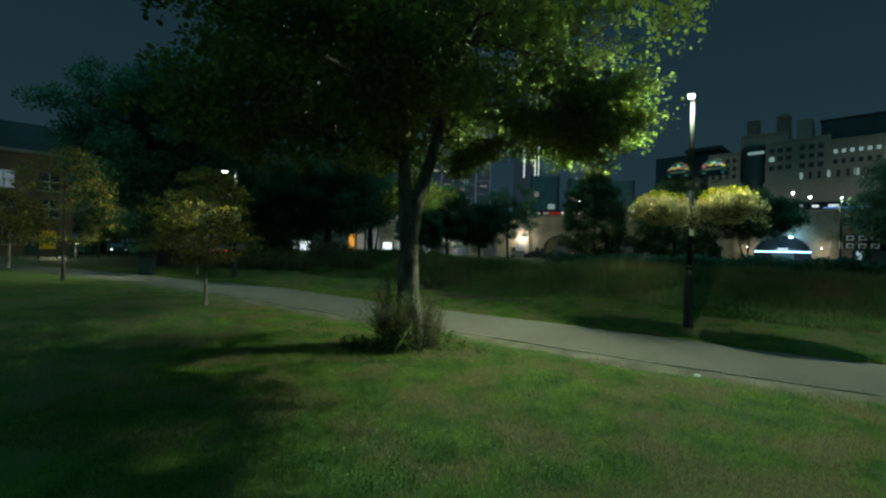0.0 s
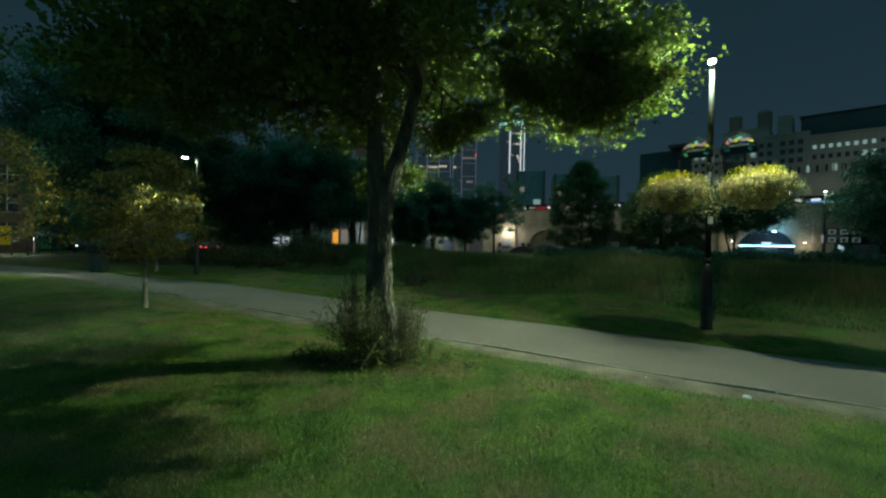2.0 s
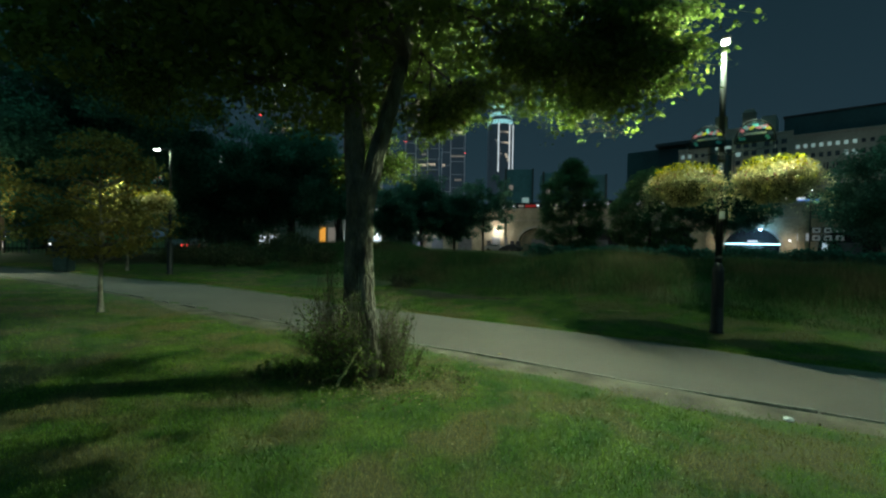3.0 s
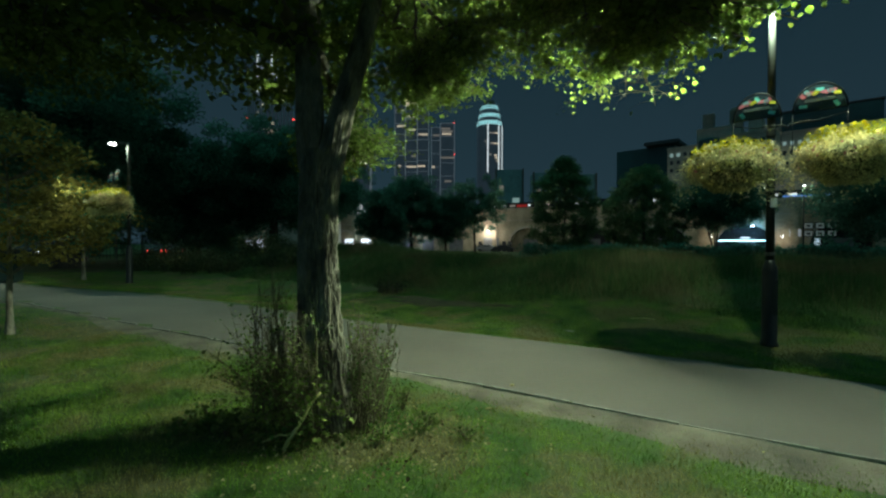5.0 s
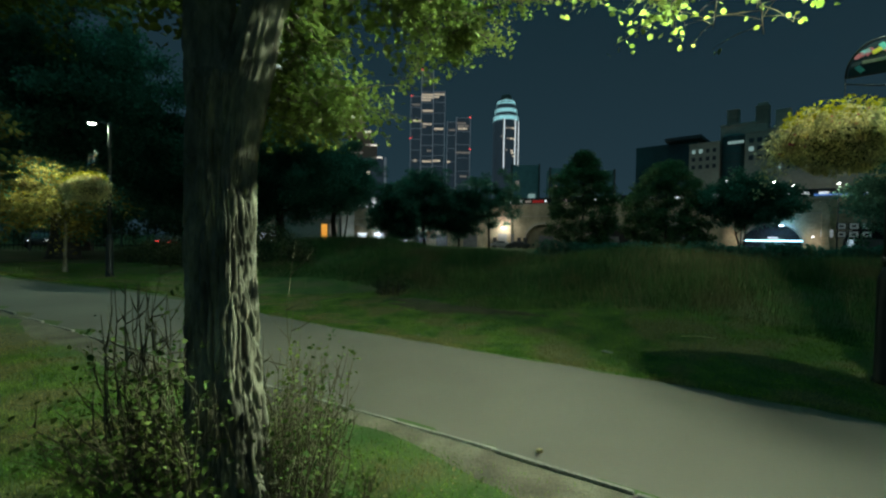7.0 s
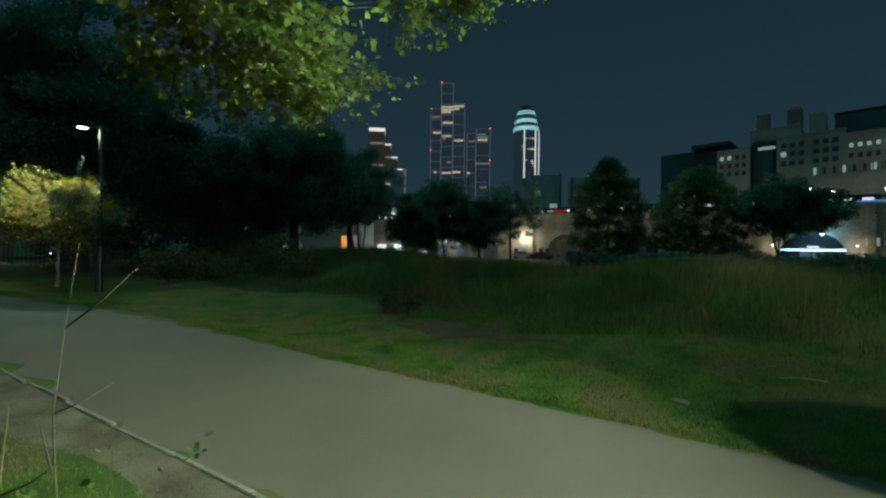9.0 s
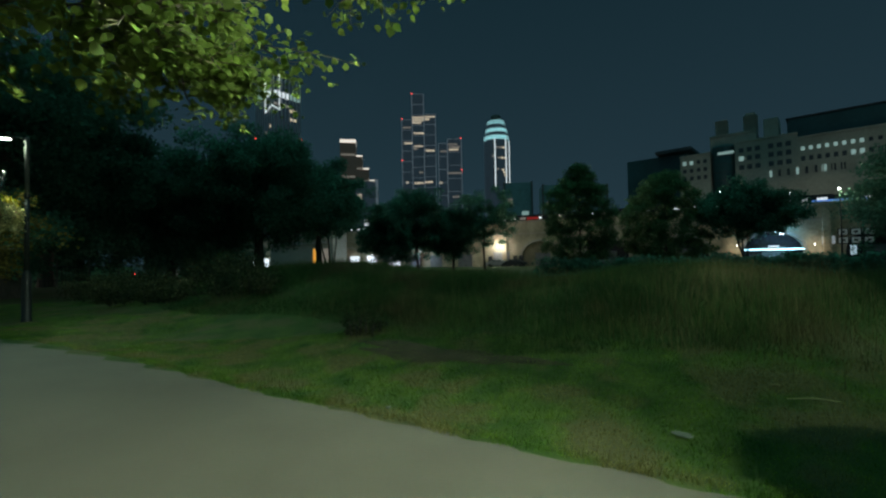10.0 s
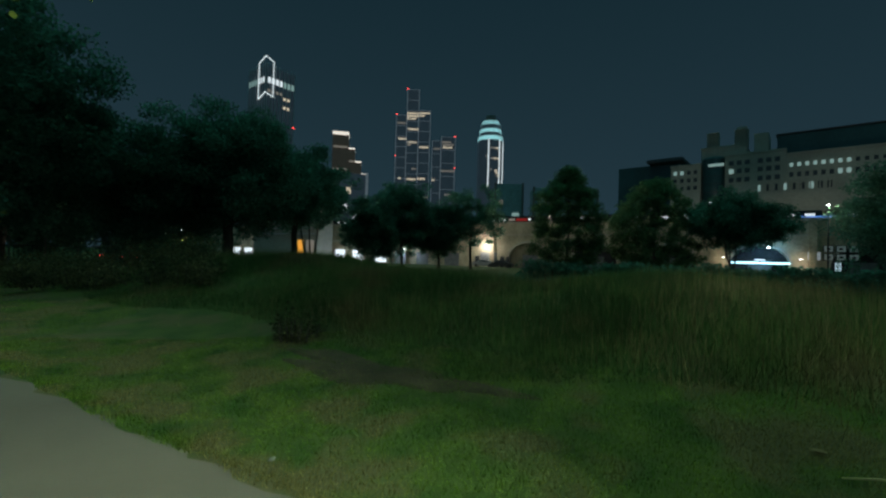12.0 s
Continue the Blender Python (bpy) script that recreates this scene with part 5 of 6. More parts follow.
strip = thing("light_strip", on_wall(42.0, 0.4, 2.25), -30.7, "long cold white light strip across the arch", "light")
part("housing", box(-3.8, 3.8, 0.0, 0.35, 0.1, 0.3, 0.03), M_GALV, strip)
part("tube", box(-3.8, 3.8, -0.1, 0.1, -0.08, 0.08, 0.02), glowing("cold_white_tube", (0.4, 0.82, 1.0), 6.0), strip, "glowing tube")
part("emblem", box(-0.7, 0.7, -0.12, 0.02, 0.32, 0.62, 0.02), M_LED_WHITE, strip, "small white lit sign")

posters = thing("poster_boards", on_wall(51, 0.05, 3.4), -30.7, "rows of framed white posters on the viaduct", "posters")
for i in range(3):
    for j in range(2):
        b = part("board", box(-1.2 + i * 1.45, 0.05 + i * 1.45, -0.12, 0.0, -0.55 + j * 1.25, 0.5 + j * 1.25, 0.02), M_DARK, posters)
        # white sheet with a slight glow in place of lamplight on it
        part("sheet", box(-1.08 + i * 1.45, -0.07 + i * 1.45, -0.135, -0.123, -0.44 + j * 1.25, 0.39 + j * 1.25), material("faint_glow_poster", (0.6, 0.6, 0.58), 0.7, vary=0.1, emit=(0.9, 0.95, 1.0), power=0.028), b)
        part("print_bar", box(-0.8 + i * 1.45, -0.35 + i * 1.45, -0.145, -0.137, -0.2 + j * 1.25, 0.12 + j * 1.25), M_DARK, b)
part("lit_panel", box(-3.0, -1.5, -0.12, 0.0, -0.5, 0.7, 0.02), glowing("pale_lit_panel", (0.8, 0.92, 1.0), 0.22), posters, "pale lit notice panel")
part("entrance", box(0.2, 0.9, -0.15, 0.0, -2.2, -0.8, 0.02), glowing("blue_lit_doorway", (0.6, 0.85, 1.0), 0.5), posters, "bright lit doorway")

station = thing("station_building", on_wall(-60, 1.0, 0), -30.7, "pale station building with an orange-lit entrance", "building")
part("wall", box(-9, 13.5, -5, 0.5, 0, 11.0, 0.05), M_CONCRETE, station)
part("entrance", box(7.2, 9.2, -5.1, -5.003, 1.2, 5.0), M_ORANGE, station, "orange-lit entrance")
for i in range(3):
    part("canopy", box(-8.5, 13, -5.6, -5.0, 6.4 + i * 1.4, 6.6 + i * 1.4, 0.03), M_FRAME, station)
part("window", box(10.2, 12.6, -5.1, -5.003, 1.0, 5.0), M_WIN_DIM, station)

shopfront = thing("shop_entrance", on_wall(-49.5, 0.1, 0), -30.7, "glowing white arched entrance in the viaduct", "entrance")
part("pane", box(-1.7, 1.7, -0.2, 0.0, 0.2, 3.0, 0.3), glowing("white_lit_entrance", (0.85, 0.93, 1.0), 0.5), shopfront)
for s0 in (-83.0, -78.5, -74.5, -70.4, -44.0, -38.5, -31.5):
    sf = thing("shop_entrance", on_wall(s0, 0.1, 0), -30.7, "white lit shopfront in the viaduct", "entrance")
    part("pane", box(-1.6, 1.6, -0.2, 0.0, 0.2, 2.9, 0.05), glowing("white_lit_shopfront", (0.8, 0.92, 1.0), 1.4), sf)


# ---- train standing on the viaduct ----
def train():
    ob = thing("train", on_wall(10, -3.0, V_TOP), -30.7, "dark train with lit windows standing on the viaduct", "train")
    rng = np.random.default_rng(3)
    for c in range(-3, 3):
        x0 = c * 20.4
        body = part("carriage", box(x0, x0 + 20.0, 0, 2.7, 0.35, 1.45, 0.1), M_DARK, ob)
        for k in range(9):
            if rng.uniform() < 0.85:
                part("window", box(x0 + 1.0 + k * 2.1, x0 + 1.0 + k * 2.1 + rng.choice([0.5, 0.9, 1.3]), -0.03, -0.003, 0.5, 0.95), M_WIN_WHITE if rng.uniform() < 0.7 else M_WIN_DIM, body)
    # red panel that glows by itself through its emission
    part("red_panel", box(-9.4, -7.0, -0.05, -0.005, 0.4, 0.95), material("glowing_red_train_end", (0.5, 0.03, 0.03), 0.5, vary=0.1, emit=(1, 0.06, 0.05), power=0.12), ob, "red lit carriage end")
    part("blue_strip", box(37.5, 44.0, -0.6, -0.5, 0.25, 0.5), M_LED_BLUE, ob, "blue light strip")
    return ob


train()


# ---- street lamps in the distance ----
def street_lamp(at, tall, power, label="tall grey street lamp with a bright white head", head=0.35):
    ob = thing("street_lamp", (at[0], at[1], 0), -30, label, "street lamp", "street lamps beyond the viaduct")
    part("pole", lathe([(0.12, -0.1), (0.09, 1.5), (0.06, tall)], 10), M_IRON, ob, smooth=True)
    part("head", box(-head, head, -0.3, 0.25, tall - 0.02, tall + 0.14, 0.04), M_GALV, ob)
    part("lens", box(-head * 0.85, head * 0.85, -min(0.33, head * 2), min(0.2, head * 2), tall - min(0.35, 0.05 + head), tall - 0.04, head * 0.1), M_BULB, ob, "glaring white lens")
    if power:
        lamp("street_light", "POINT", (at[0] - 0.6, at[1] - 0.8, tall - 0.6), (0, 0, 0), power, (1.0, 0.93, 0.75), 0.3)


street_lamp((80.0, 103.0), 15.2, 3200)
street_lamp((97.0, 131.0), 20.0, 4500)
street_lamp((85.5, 134.0), 20.5, 0)
for sx, sy, sz in ((20.6, 76.0, 10.2), (34.3, 71.2, 10.0), (42.5, 66.0, 9.8), (51.0, 60.5, 9.6), (-4.5, 87.0, 10.0), (-19.0, 92.0, 9.0)):
    street_lamp((sx, sy), sz, 120 if sx > 33 else 1000, "grey road lamp with a bright head before the viaduct", 0.11)
street_lamp((-21.9, 51.6), 3.6, 420, "low street lamp inside a bright shrub", 0.04)
street_lamp((-32.2, 36.0), 1.5, 220, "low path light by the park gate", 0.05)

# ---- the stepped concrete office building beyond ----
SIS = pose(111.2, 163.8, 0, 0, 0, -43.1)


def office_block():
    ob = thing("office_building", label="stepped pale concrete office building with green glass", category="building")
    ob.matrix_world = SIS
    blocks = ((0, 17.8, 0, 26, 42.0), (17.8, 50, 0, 26, 40.2), (-18.2, -7.8, 0.5, 26, 39.8), (-8.2, 6.3, 3, 20, 46.0))
    for x0, x1, y0, y1, z in blocks:
        part("wall", box(x0 + 0.01, x1 - 0.01, y0, y1, 0, z, 0.12), M_CONCRETE, ob)
        part("parapet", box(x0 - 0.15, x1 + 0.15, y0 - 0.25, y0 + 1.2, z + 0.003, z + 0.7, 0.05), M_CONCRETE, ob)
    curve = lathe([(3.9, 0), (3.9, 41.6), (3.6, 42.4)], 24, at=(-3.9, 3.4))
    part("glass_bay", curve, M_TEALGLASS, ob, "curved green glass bay", smooth=True)
    for z in range(20, 42, 3):
        part("mullion", lathe([(3.97, z), (3.97, z + 0.25)], 24, at=(-3.9, 3.4)), M_ROOF, ob)
    part("lit_storey", box(-5.2, -0.2, -0.7, -0.55, 38.6, 39.6), M_WIN_COOL, ob, "pale green lit storey")
    part("glass_roof", box(15, 44, 5, 25, 40.3, 48.6, 0.4), M_TEALGLASS, ob, "dark green glass roof storey")
    part("roof_edge", box(14.6, 44.4, 4.6, 25.4, 48.61, 49.0, 0.1), M_ROOF, ob)
    part("stair_tower", box(8.2, 12.5, 6, 16, 42, 50.5, 0.1), M_CONCRETE, ob)
    for x0, x1, z in ((-7.2, -3.2, 53.2), (1.9, 6.2, 54.4)):
        ch = part("chimney", box(x0 + 0.6, x1 - 0.6, 8, 11, 46, z, 0.1), M_CONCRETE, ob, "ribbed concrete vent tower")
        for k in range(7):
            part("rib", box(x0, x1, 7.4, 11.6, 47.0 + k, 47.35 + k, 0.05), M_CONCRETE, ch)
    for z in (39.2, 36.2, 33.0):
        for x in (2.0, 4.4, 6.8, 10.6, 13.0, 15.4):
            lit = (z, x) == (36.2, 2.0)
            w = part("window", box(x - 0.75, x + 0.75, -0.06, -0.004, z - 0.85, z + 0.85), M_WIN_COOL if lit else M_WIN_DARK, ob)
            part("sill", box(x - 0.95, x + 0.95, -0.2, -0.003, z - 1.05, z - 0.86), M_CONCRETE, w)
    for k in range(14):
        x = 19.2 + k * 2.05
        part("window", box(x - 0.5, x + 0.5, -0.06, -0.004, 36.1, 37.4), M_WIN_COOL if k < 8 else M_WIN_DARK, ob)
        part("window", box(x - 0.55, x + 0.55, -0.06, -0.004, 32.6, 34.2), M_WIN_COOL if k in (6, 7) else M_WIN_DARK, ob)
    for k in range(3):
        for x in (-16.6, -14.2, -11.8, -9.6):
            part("window", box(x - 0.6, x + 0.6, 0.44, 0.496, 30.6 + k * 3, 32.1 + k * 3), M_WIN_COOL if (k == 2 and x < -13) else M_WIN_DARK, ob)
    for k in range(18):
        x = 11 + k * 1.2
        part("fin", box(x - 0.2, x + 0.2, -0.7, -0.3, 27.5, 31.5), M_CONCRETE, ob)
    part("terrace", box(0, 40, -3, -0.003, 0, 27.4, 0.1), M_CONCRETE, ob)
    for k in range(9):
        part("window", box(10 + k * 2.3, 11.2 + k * 2.3, -0.08, -0.004, 28.3, 30.6), M_WIN_COOL if k % 3 == 0 else M_WIN_DARK, ob)
    part("rear_wing", box(-43, -18.3, 14, 30, 0, 44.5, 0.2), M_TEALGLASS, ob, "dark green glass rear wing")
    part("rear_roof", box(-30, -16, 10, 28, 44.6, 46.2, 0.3), M_ROOF, ob)


office_block()


# ---- skyline towers ----
def tower(name, at, turn, sections, label, lit=(), group="skyline towers", body=M_TOWER, floor=3.4, frame_every=4):
    """A tower of upright box sections (x0, x1, y0, y1, top); lit: (section, storey, from, to, material) for lit windows."""
    ob = thing(name, (at[0], at[1], 0), turn, label, "tower", group)
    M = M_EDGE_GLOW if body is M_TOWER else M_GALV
    for x0, x1, y0, y1, z in sections:
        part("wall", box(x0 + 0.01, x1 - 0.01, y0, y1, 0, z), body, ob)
        for x in (x0, x1):
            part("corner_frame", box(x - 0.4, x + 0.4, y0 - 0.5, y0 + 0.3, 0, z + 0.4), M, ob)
        k = frame_every
        for i in range(int(z / (floor * k)) + 1):
            zz = z - i * floor * k
            if zz > 40:
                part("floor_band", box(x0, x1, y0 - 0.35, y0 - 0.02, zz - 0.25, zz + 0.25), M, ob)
    for sec, storey, a, b, m in lit:
        x0, x1, y0, y1, z = sections[sec]
        w = x1 - x0
        zz = z - storey * floor
        n = max(1, int((b - a) * w / 2.6))
        for i in range(n):
            xa = x0 + w * (a + (b - a) * i / n)
            part("window", box(xa + 0.3, xa + w * (b - a) / n - 0.3, y0 - 0.25, y0 - 0.02, zz - 1.2, zz + 1.2), m, ob)
    return ob


def beacon(at, label="red aircraft warning light on a tower"):
    bm = lathe([(0.3, -0.6), (0.9, -0.4), (1.15, 0), (0.9, 0.5), (0.3, 0.7)], 10)
    me = bpy.data.meshes.new("warning_light")
    bm.to_mesh(me), bm.free()
    me.materials.append(M_RED)
    ob = tagged(new("warning_light", me), label, "light", "warning lights")
    ob.location = at


# pale steel; its emission imitates light falling on the frames
M_EDGE_GLOW = material("glowing_steel_frame", (0.35, 0.37, 0.4), 0.5, vary=0.1, bump=0, emit=(0.75, 0.86, 1.0), power=0.075)
W, D, Cc = M_WIN_WARM, M_WIN_DIM, M_WIN_COOL
tower("skyscraper", (-16.0, 568.5), 0, [(-21.4, -8.2, 0, 24, 184), (-8.0, 7.0, -1, 24, 217), (7.2, 22.0, 0, 24, 191)],
      "tall stepped glass tower with lit floors and pale frame",
      [(2, 1, 0.05, 0.95, W), (2, 2, 0.05, 0.5, W), (1, 9, 0, 1, W), (1, 10, 0, 1, W), (1, 11, 0, 0.8, W), (0, 3, 0.1, 0.9, D), (1, 15, 0.1, 1, W), (1, 20, 0.1, 0.9, W), (0, 9, 0.2, 1, W),
       (1, 21, 0.1, 0.4, D), (2, 14, 0.1, 0.9, W), (1, 34, 0.1, 0.9, W), (2, 26, 0, 0.7, W), (1, 39, 0.2, 0.9, D), (0, 24, 0.3, 0.6, W), (2, 33, 0, 1, D), (1, 44, 0, 1, W), (2, 38, 0, 0.9, W), (0, 30, 0.2, 0.6, D), (1, 30, 0.5, 0.9, D)])
tower("skyscraper", (24.0, 568.5), 0, [(-14.5, -3.2, 2, 22, 153), (-3.0, 15.0, 0, 22, 158)], "slim glass tower with pale steel frame",
      [(1, 2, 0.05, 0.7, D), (1, 3, 0.1, 0.9, D), (1, 4, 0.1, 0.8, W), (0, 3, 0.2, 0.9, D), (1, 13, 0.0, 1.0, D), (1, 22, 0.3, 0.8, D), (0, 15, 0.0, 0.4, W), (1, 30, 0.1, 0.6, D), (0, 27, 0.2, 0.6, D)], frame_every=5)
for b in ((-24, 567.3, 217.9), (-37.0, 568.6, 184.9), (38.6, 568.6, 158.9), (39.2, 568.5, 118), (-37.6, 568.6, 131)):
    beacon(b)


def round_tower():
    ob = thing("round_tower", (89.7, 602.4, 0), 0, "round glass tower crowned with white and cyan light rings", "tower", "skyline towers")
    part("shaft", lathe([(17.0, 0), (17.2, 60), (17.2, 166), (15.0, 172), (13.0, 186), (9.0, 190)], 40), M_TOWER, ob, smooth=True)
    part("mast", lathe([(7.0, 188), (7.0, 196.5), (6.4, 198.5), (3.0, 199)], 20), M_GALV, ob, "dark ribbed turbine mast", smooth=True)
    for r, z0, z1, m in ((17.5, 162.5, 168.5, M_LED_CYAN), (15.4, 173.5, 178.5, M_LED_CYAN), (13.4, 184.5, 187.0, M_LED_CYAN), (12.0, 189.2, 190.2, M_LED_CYAN)):
        ring = part("light_ring", lathe([(r - 0.5, z0), (r, z0 + 0.2), (r - 0.3, z1 - 0.2), (r - 0.9, z1)], 40), m, ob, "glowing cyan ring")
        for k in range(30):
            a = 2 * math.pi * k / 30
            part("fin", box(-0.3, 0.3, -0.4, 0.4, z0 - 0.3, z1 + 0.3), M_TOWER, ring, m=Matrix.Translation((math.cos(a) * r, math.sin(a) * r, 0)))
    for a in (-105, -52, -20):
        x, y = math.cos(radians(a)) * 17.3, math.sin(radians(a)) * 17.3
        part("light_strip", box(x - 0.75, x + 0.75, y - 0.5, y + 0.3, 98, 163), M_LED_WHITE, ob, "vertical white light strip")
    for k, (a0, z, m) in enumerate(((-95, 151, D), (-80, 151, D), (-66, 151, W), (-88, 137, D), (-74, 137, W), (-60, 137, W), (-66, 118, W), (-60, 114, W), (-95, 122, D), (-112, 140, D), (-70, 121, W))):
        x, y = math.cos(radians(a0)) * 17.4, math.sin(radians(a0)) * 17.4
        part("window", box(x - 1.7, x + 1.7, y - 0.4, y + 0.4, z - 1.1, z + 1.1), m, ob)


round_tower()


# corner tower with a bent light frame
def frame_tower():
    ob = thing("corner_tower", (-123.8, 350.0, 0), 50, "dark tower with a glowing white corner frame", "tower", "skyline towers")
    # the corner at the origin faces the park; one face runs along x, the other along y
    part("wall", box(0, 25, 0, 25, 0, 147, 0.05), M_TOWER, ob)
    for k in range(8):
        part("fin", box(0.6 + k * 3.4, 1.1 + k * 3.4, -0.7, -0.01, 60, 149), M_FRAME, ob)
        part("fin", box(-0.7, -0.01, 0.6 + k * 3.4, 1.1 + k * 3.4, 60, 149), M_FRAME, ob)
    for z0, z1, m in ((134, 138.5, M_LED_CYAN),):
        for k in range(7):
            part("window", box(1.4 + k * 3.4, 3.7 + k * 3.4, -0.4, -0.02, z0, z1), M_WIN_WHITE if k < 4 else Cc, ob)
            part("window", box(-0.4, -0.02, 1.4 + k * 3.4, 3.7 + k * 3.4, z0, z1), M_WIN_WHITE if k < 3 else Cc, ob)
    for z, a, b, m in ((128, 0, 4, D), (125, 4, 6, W), (118, 4, 6, W), (91, 0, 3, W), (88, 0, 2, D), (72, 0, 3, W), (69, 3, 5, D), (97, 1, 2, W)):
        for k in range(a, b):
            part("window", box(1.4 + k * 3.4, 3.7 + k * 3.4, -0.3, -0.02, z - 1.1, z + 1.1), m, ob)
    for z in (110, 92, 72):
        part("window", box(-0.3, -0.02, 1.4, 3.7, z - 1.1, z + 1.1), W, ob)
        part("window", box(-0.3, -0.02, 8.2, 10.5, z - 5.1, z - 3.1), D, ob)
    # the light frame bends round the corner
    verts, faces = [], []
    wx, wy = 5.4, 8.6
    loop = [(wx, -1.2, 123.5), (wx, -1.2, 151), (-1.2, -1.2, 153.5), (-1.2, wy, 150), (-1.2, wy, 121.5), (-1.2, -1.2, 125.5), (wx, -1.2, 123.5)]
    for a, b in zip(loop, loop[1:]):
        tube_data([a, b], [0.42, 0.42], 6, verts, faces)
    hang("light_frame", mesh_of("light_frame", verts, faces, M_LED_WHITE), ob, "glowing white angular frame")


frame_tower()
beacon((-143.1, 366.0, 104))
beacon((-107.6, 369.1, 104))


def stepped_tower():
    ob = thing("stepped_tower", (-78, 482, 0), 8, "brown stepped tower with lit roof edges", "tower", "skyline towers")
    # brown cladding with a weak warm glow standing in for light on it
    M_STEP = material("glowing_brown_cladding", (0.2, 0.14, 0.11), 0.8, vary=0.15, scale=0.05, fine=0.5, bump=0, emit=(1.0, 0.75, 0.6), power=0.012)
    x = -21.0
    for w, top, cap in ((17, 131, 3.6), (7, 116, 1.6), (7, 102, 1.6), (6, 89, 1.6)):
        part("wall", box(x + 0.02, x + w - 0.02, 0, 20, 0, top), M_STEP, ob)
        part("lit_cap", box(x, x + w, -0.4, 20, top + 0.01, top + cap), glowing("warm_white_roof_light", (1.0, 0.92, 0.8), 0.85), ob, "warm white lit roof edge")
        for k in range(4):
            if (k + int(w)) % 2:
                part("window", box(x + 1, x + w - 1, -0.3, -0.01, top - 14 - k * 12, top - 12 - k * 12), D, ob)
        x += w


stepped_tower()
# teal glass whose entire surface is given a weak glow of its own
M_TEAL_LIT = material("faint_glow_teal_glazing", (0.05, 0.12, 0.125), 0.35, vary=0.3, scale=0.15, fine=1, bump=0, emit=(0.25, 0.9, 0.95), power=0.012)
part_low = [((70.0, 196.0), -6, [(-6.5, 6.5, 0, 12, 33.0)], "low teal glass apartment block"), ((57.0, 205.0), -6, [(-6, 6, 0, 12, 35.0)], "low teal glass apartment block"), ((43.0, 215), -6, [(-8, 5, 0, 12, 38.0)], "low teal glass apartment block")]
for (p, turn, secs, lab) in part_low:
    tower("apartment_block", p, turn, secs, lab, [(0, 3, 0.1, 0.3, D), (0, 5, 0.6, 0.9, Cc), (0, 6, 0.1, 0.2, M_WIN_WHITE), (0, 7, 0.5, 0.7, W)], "low blocks behind the viaduct", M_TEAL_LIT, 3.0, 3)
tower("apartment_block", (-66.0, 150.0), 20, [(-14, 14, 0, 16, 34.0)], "dark apartment block with scattered lit windows",
      [(0, s, a, a + 0.07, m) for s, a, m in ((2, 0.3, M_WIN_WHITE), (3, 0.7, D), (4, 0.2, Cc), (4, 0.62, M_WIN_WHITE), (5, 0.65, M_WIN_WHITE), (6, 0.3, W), (6, 0.8, Cc), (7, 0.33, M_WIN_WHITE), (7, 0.6, D), (8, 0.4, Cc), (3, 0.35, W))],
      "low blocks behind the viaduct", M_TOWER, 3.0, 4)
tower("apartment_block", (-31.0, 160.0), 10, [(-12, 12, 0, 16, 30.0)], "dark apartment block with scattered lit windows",
      [(0, s, a, a + 0.09, m) for s, a, m in ((1, 0.3, M_WIN_WHITE), (2, 0.7, W), (3, 0.2, W), (3, 0.5, M_WIN_WHITE), (4, 0.65, M_WIN_WHITE), (5, 0.3, W), (5, 0.8, M_WIN_WHITE), (6, 0.4, W))],
      "low blocks behind the viaduct", M_TOWER, 3.0, 4)


# ---- brick house to the west ----
def brick_house():
    ob = thing("brick_house", (-40.5, 44.7, 0), 45, "three-storey brown brick house with lit upper windows", "house")
    part("wall", box(-26, 0, 0, 11, 0, 10.2, 0.03), M_BRICK, ob)
    part("cornice", box(-26.2, 0.2, -0.3, 11.2, 10.21, 10.55, 0.06), M_COPING, ob)
    roof = bmesh.new()
    v = [roof.verts.new(p) for p in ((-26.2, -0.2, 10.56), (0.2, -0.2, 10.56), (0.2, 11.2, 10.56), (-26.2, 11.2, 10.56), (-24, 2.2, 13.6), (-2, 2.2, 13.6), (-2, 8.8, 13.6), (-24, 8.8, 13.6))]
    for f in ((0, 1, 5, 4), (1, 2, 6, 5), (2, 3, 7, 6), (3, 0, 4, 7), (4, 5, 6, 7)):
        roof.faces.new([v[i] for i in f])
    part("roof", roof, M_ROOF, ob, "dark slate mansard roof")
    for i in range(6):
        for z in (1.2, 4.0, 6.7):
            x = -1.9 - i * 3.3
            lit = z == 6.7 and i == 1
            win = part("window", box(x - 0.75, x + 0.75, -0.06, -0.004, z, z + 1.7), glowing("curtained_lit_pane", (0.65, 0.85, 1.0), 0.13) if lit else M_WIN_DARK, ob)
            part("window_frame", box(x - 0.04, x + 0.04, -0.1, -0.061, z, z + 1.7), M_PAPER, win)
            part("glazing_bar", box(x - 0.75, x + 0.75, -0.1, -0.061, z + 0.8, z + 0.88), M_PAPER, win)
            part("sill", box(x - 0.95, x + 0.95, -0.2, -0.003, z - 0.15, z - 0.003), M_COPING, win)


brick_house()

# yellow hoarding panel and fence at the park's far gate
banner = thing("banner", (-31.6, 32.4, 0.25), 45, "tall yellow banner panel between posts", "banner")
# the cloth's own glow replaces light that would fall on the banner
part("panel", box(-0.2, 0.75, -0.02, 0.02, 0.75, 2.1, 0.01), material("glowing_yellow_cloth", (0.75, 0.5, 0.02), 0.8, vary=0.15, emit=(1.0, 0.7, 0.05), power=0.06), banner, "yellow cloth panel")
part("pale_panel", box(-0.95, -0.3, -0.02, 0.02, 0.3, 2.1, 0.01), M_STONE, banner, "pale noticeboard panel")
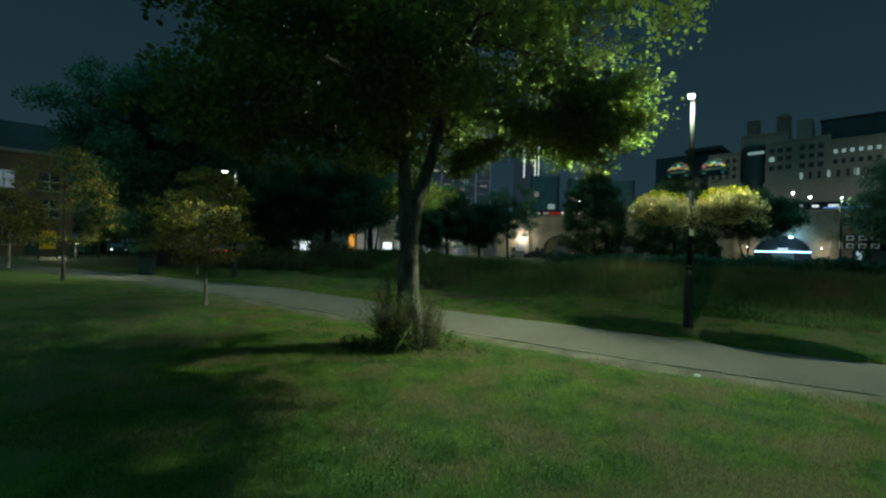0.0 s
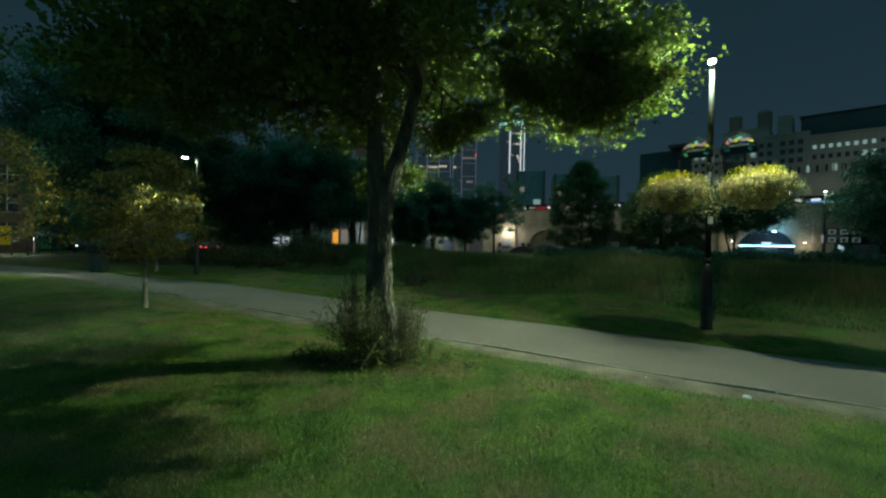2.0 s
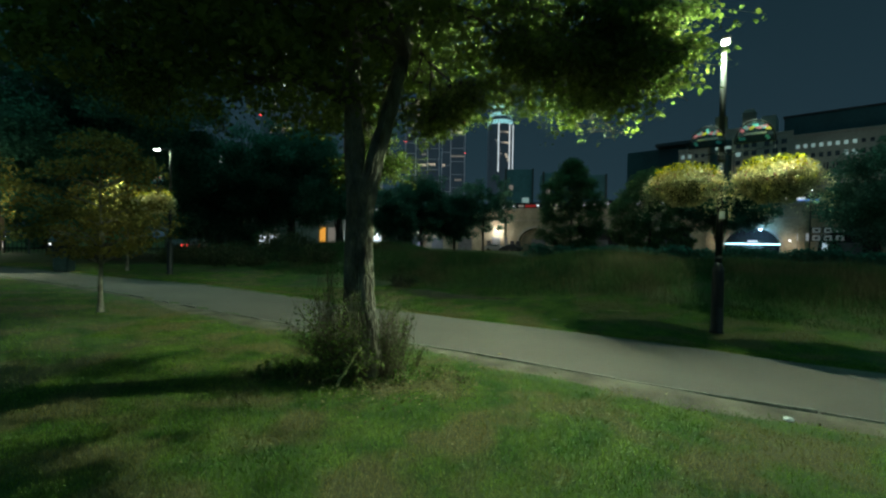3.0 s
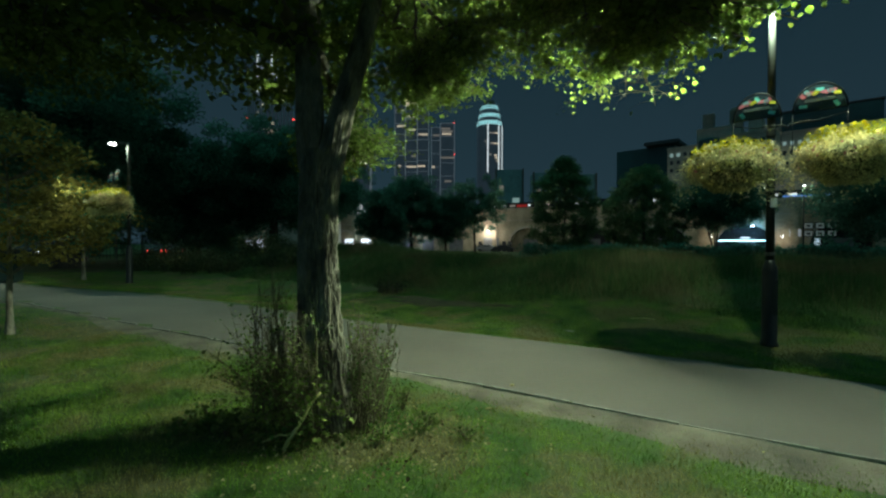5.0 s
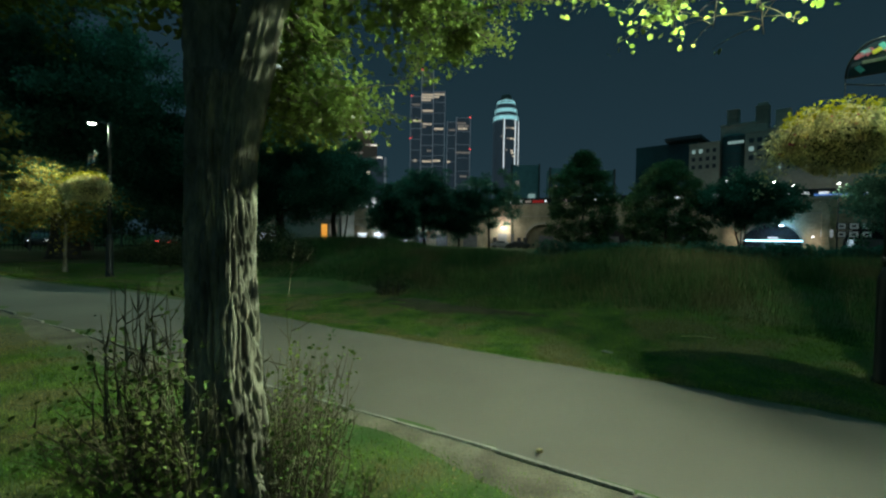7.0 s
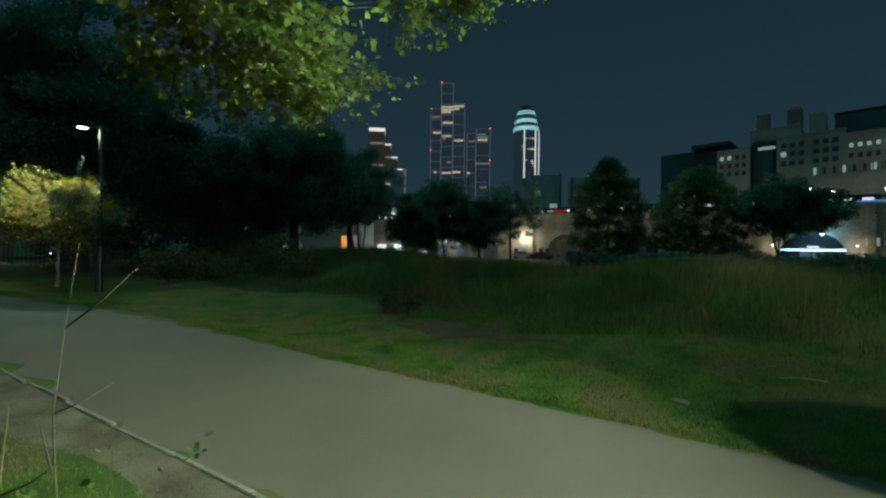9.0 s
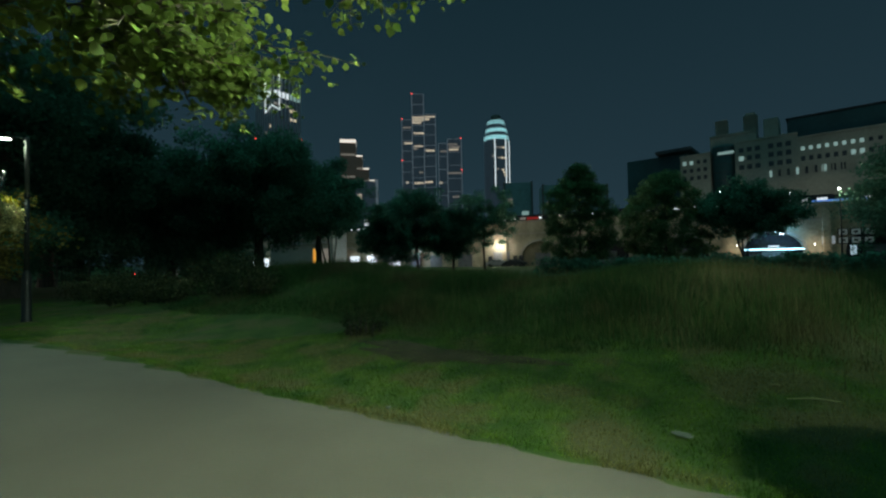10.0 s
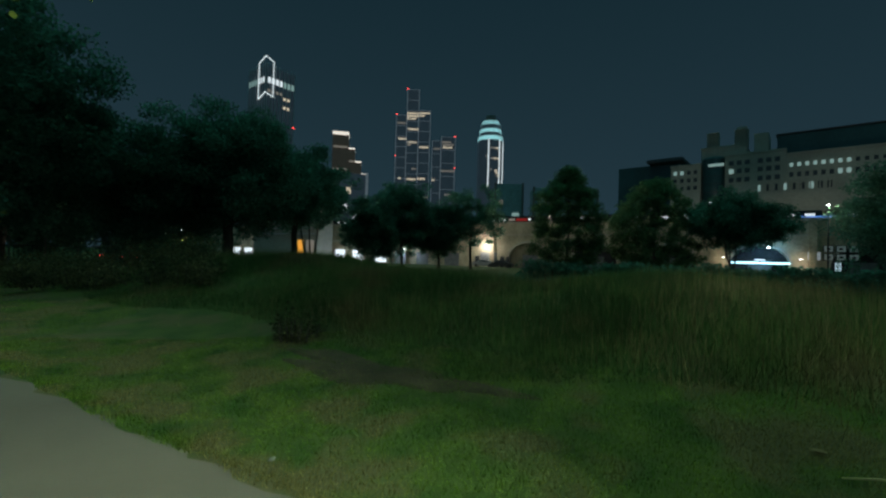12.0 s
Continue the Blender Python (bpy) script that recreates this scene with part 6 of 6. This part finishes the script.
for x in (-1.0, -0.25, 0.8):
    part("post", box(x - 0.05, x + 0.05, -0.06, 0.06, -0.1, 2.2, 0.01), M_STONE, banner)

fence = thing("fence", (-31.0, 33.2, 0.22), 40, "dark park railing with pale posts", "fence")
for k in range(9):
    part("post", box(k * 1.7 + 0.6, k * 1.7 + 0.72, -0.06, 0.06, -0.1, 1.9, 0.01), M_STONE, fence)
for z in (0.4, 1.3):
    part("rail", box(0.6, 14.4, -0.02, 0.02, z, z + 0.06, 0.006), M_IRON, fence)
for k in range(60):
    part("picket", box(0.85 + k * 0.22, 0.88 + k * 0.22, -0.012, 0.012, 0.1, 1.5), M_IRON, fence)


# ---- parked cars ----
def car(at, turn, paint, label, lights=None):
    ob = thing("car", at, turn, label, "car", "parked cars")
    bm = bmesh.new()
    profile = [(-2.1, 0.35), (-2.15, 0.75), (-1.95, 0.95), (-1.35, 1.0), (-0.75, 1.42), (0.75, 1.45), (1.5, 1.02), (2.05, 0.85), (2.15, 0.6), (2.1, 0.35)]
    rows = [[bm.verts.new((x, y * (0.86 if z > 1.1 else 1.0), z)) for x, z in profile] for y in (-0.86, 0.86)]
    for i in range(len(profile)):
        j = (i + 1) % len(profile)
        bm.faces.new((rows[0][i], rows[0][j], rows[1][j], rows[1][i]))
    bm.faces.new(rows[0][::-1]), bm.faces.new(rows[1])
    bmesh.ops.bevel(bm, geom=list(bm.edges), offset=0.05, segments=2, affect="EDGES")
    part("body", bm, paint, ob, smooth=False)
    for s in (-1, 1):
        part("side_window", box(-0.85, 0.95, s * 0.815 - 0.012, s * 0.815 + 0.012, 1.03, 1.36, 0.01), M_WIN_DARK, ob)
        for x in (-1.3, 1.35):
            wheel = part("wheel", lathe([(0.2, -0.1), (0.32, -0.09), (0.33, 0), (0.32, 0.09), (0.2, 0.1)], 18), M_IRON, ob, m=pose(x, s * 0.8, 0.33, 90, 0, 0))
            part("rim", lathe([(0.05, -0.112), (0.19, -0.108), (0.19, 0.108), (0.05, 0.112)], 12), M_GALV, wheel)
        if lights:
            part("headlight", box(2.1, 2.19, s * 0.6 - 0.1, s * 0.6 + 0.1, 0.64, 0.74, 0.02), lights[0], ob, "lit headlight")
            part("tail_light", box(-2.22, -2.1, s * 0.62 - 0.14, s * 0.62 + 0.14, 0.7, 0.86, 0.02), lights[1], ob, "lit tail light")
    return ob


M_PAINT = material("dark_car_paint", (0.04, 0.045, 0.05), 0.3, metal=0.3, vary=0.1, bump=0)
M_PAINT_S = material("silver_car_paint", (0.35, 0.36, 0.37), 0.35, metal=0.5, vary=0.1, bump=0)
M_HEAD = glowing("headlight_glow", (0.9, 0.97, 1.0), 2.5)
M_TAIL = glowing("tail_light_glow", (1.0, 0.05, 0.04), 3)
car((-37.5, 47.2, 0.1), -52, M_PAINT, "dark car with headlights on at the park's edge", (M_HEAD, M_TAIL))
car((-26.8, 52.5, 0.0), 112, M_PAINT, "dark car with red tail lights on the road", (M_HEAD, M_TAIL))
car((-30.0, 53.8, 0.0), 124, M_PAINT, "dark car with red tail lights on the road", (M_HEAD, M_TAIL))
car(on_wall(-3.2, 5.0, 0), -20, M_PAINT_S, "silver car parked before the shutter")
car(on_wall(0.8, 5.5, 0), -33, M_PAINT, "dark car parked before the viaduct")
car(on_wall(22.0, 5.5, 0), -33, M_PAINT_S, "silver car parked before the viaduct")
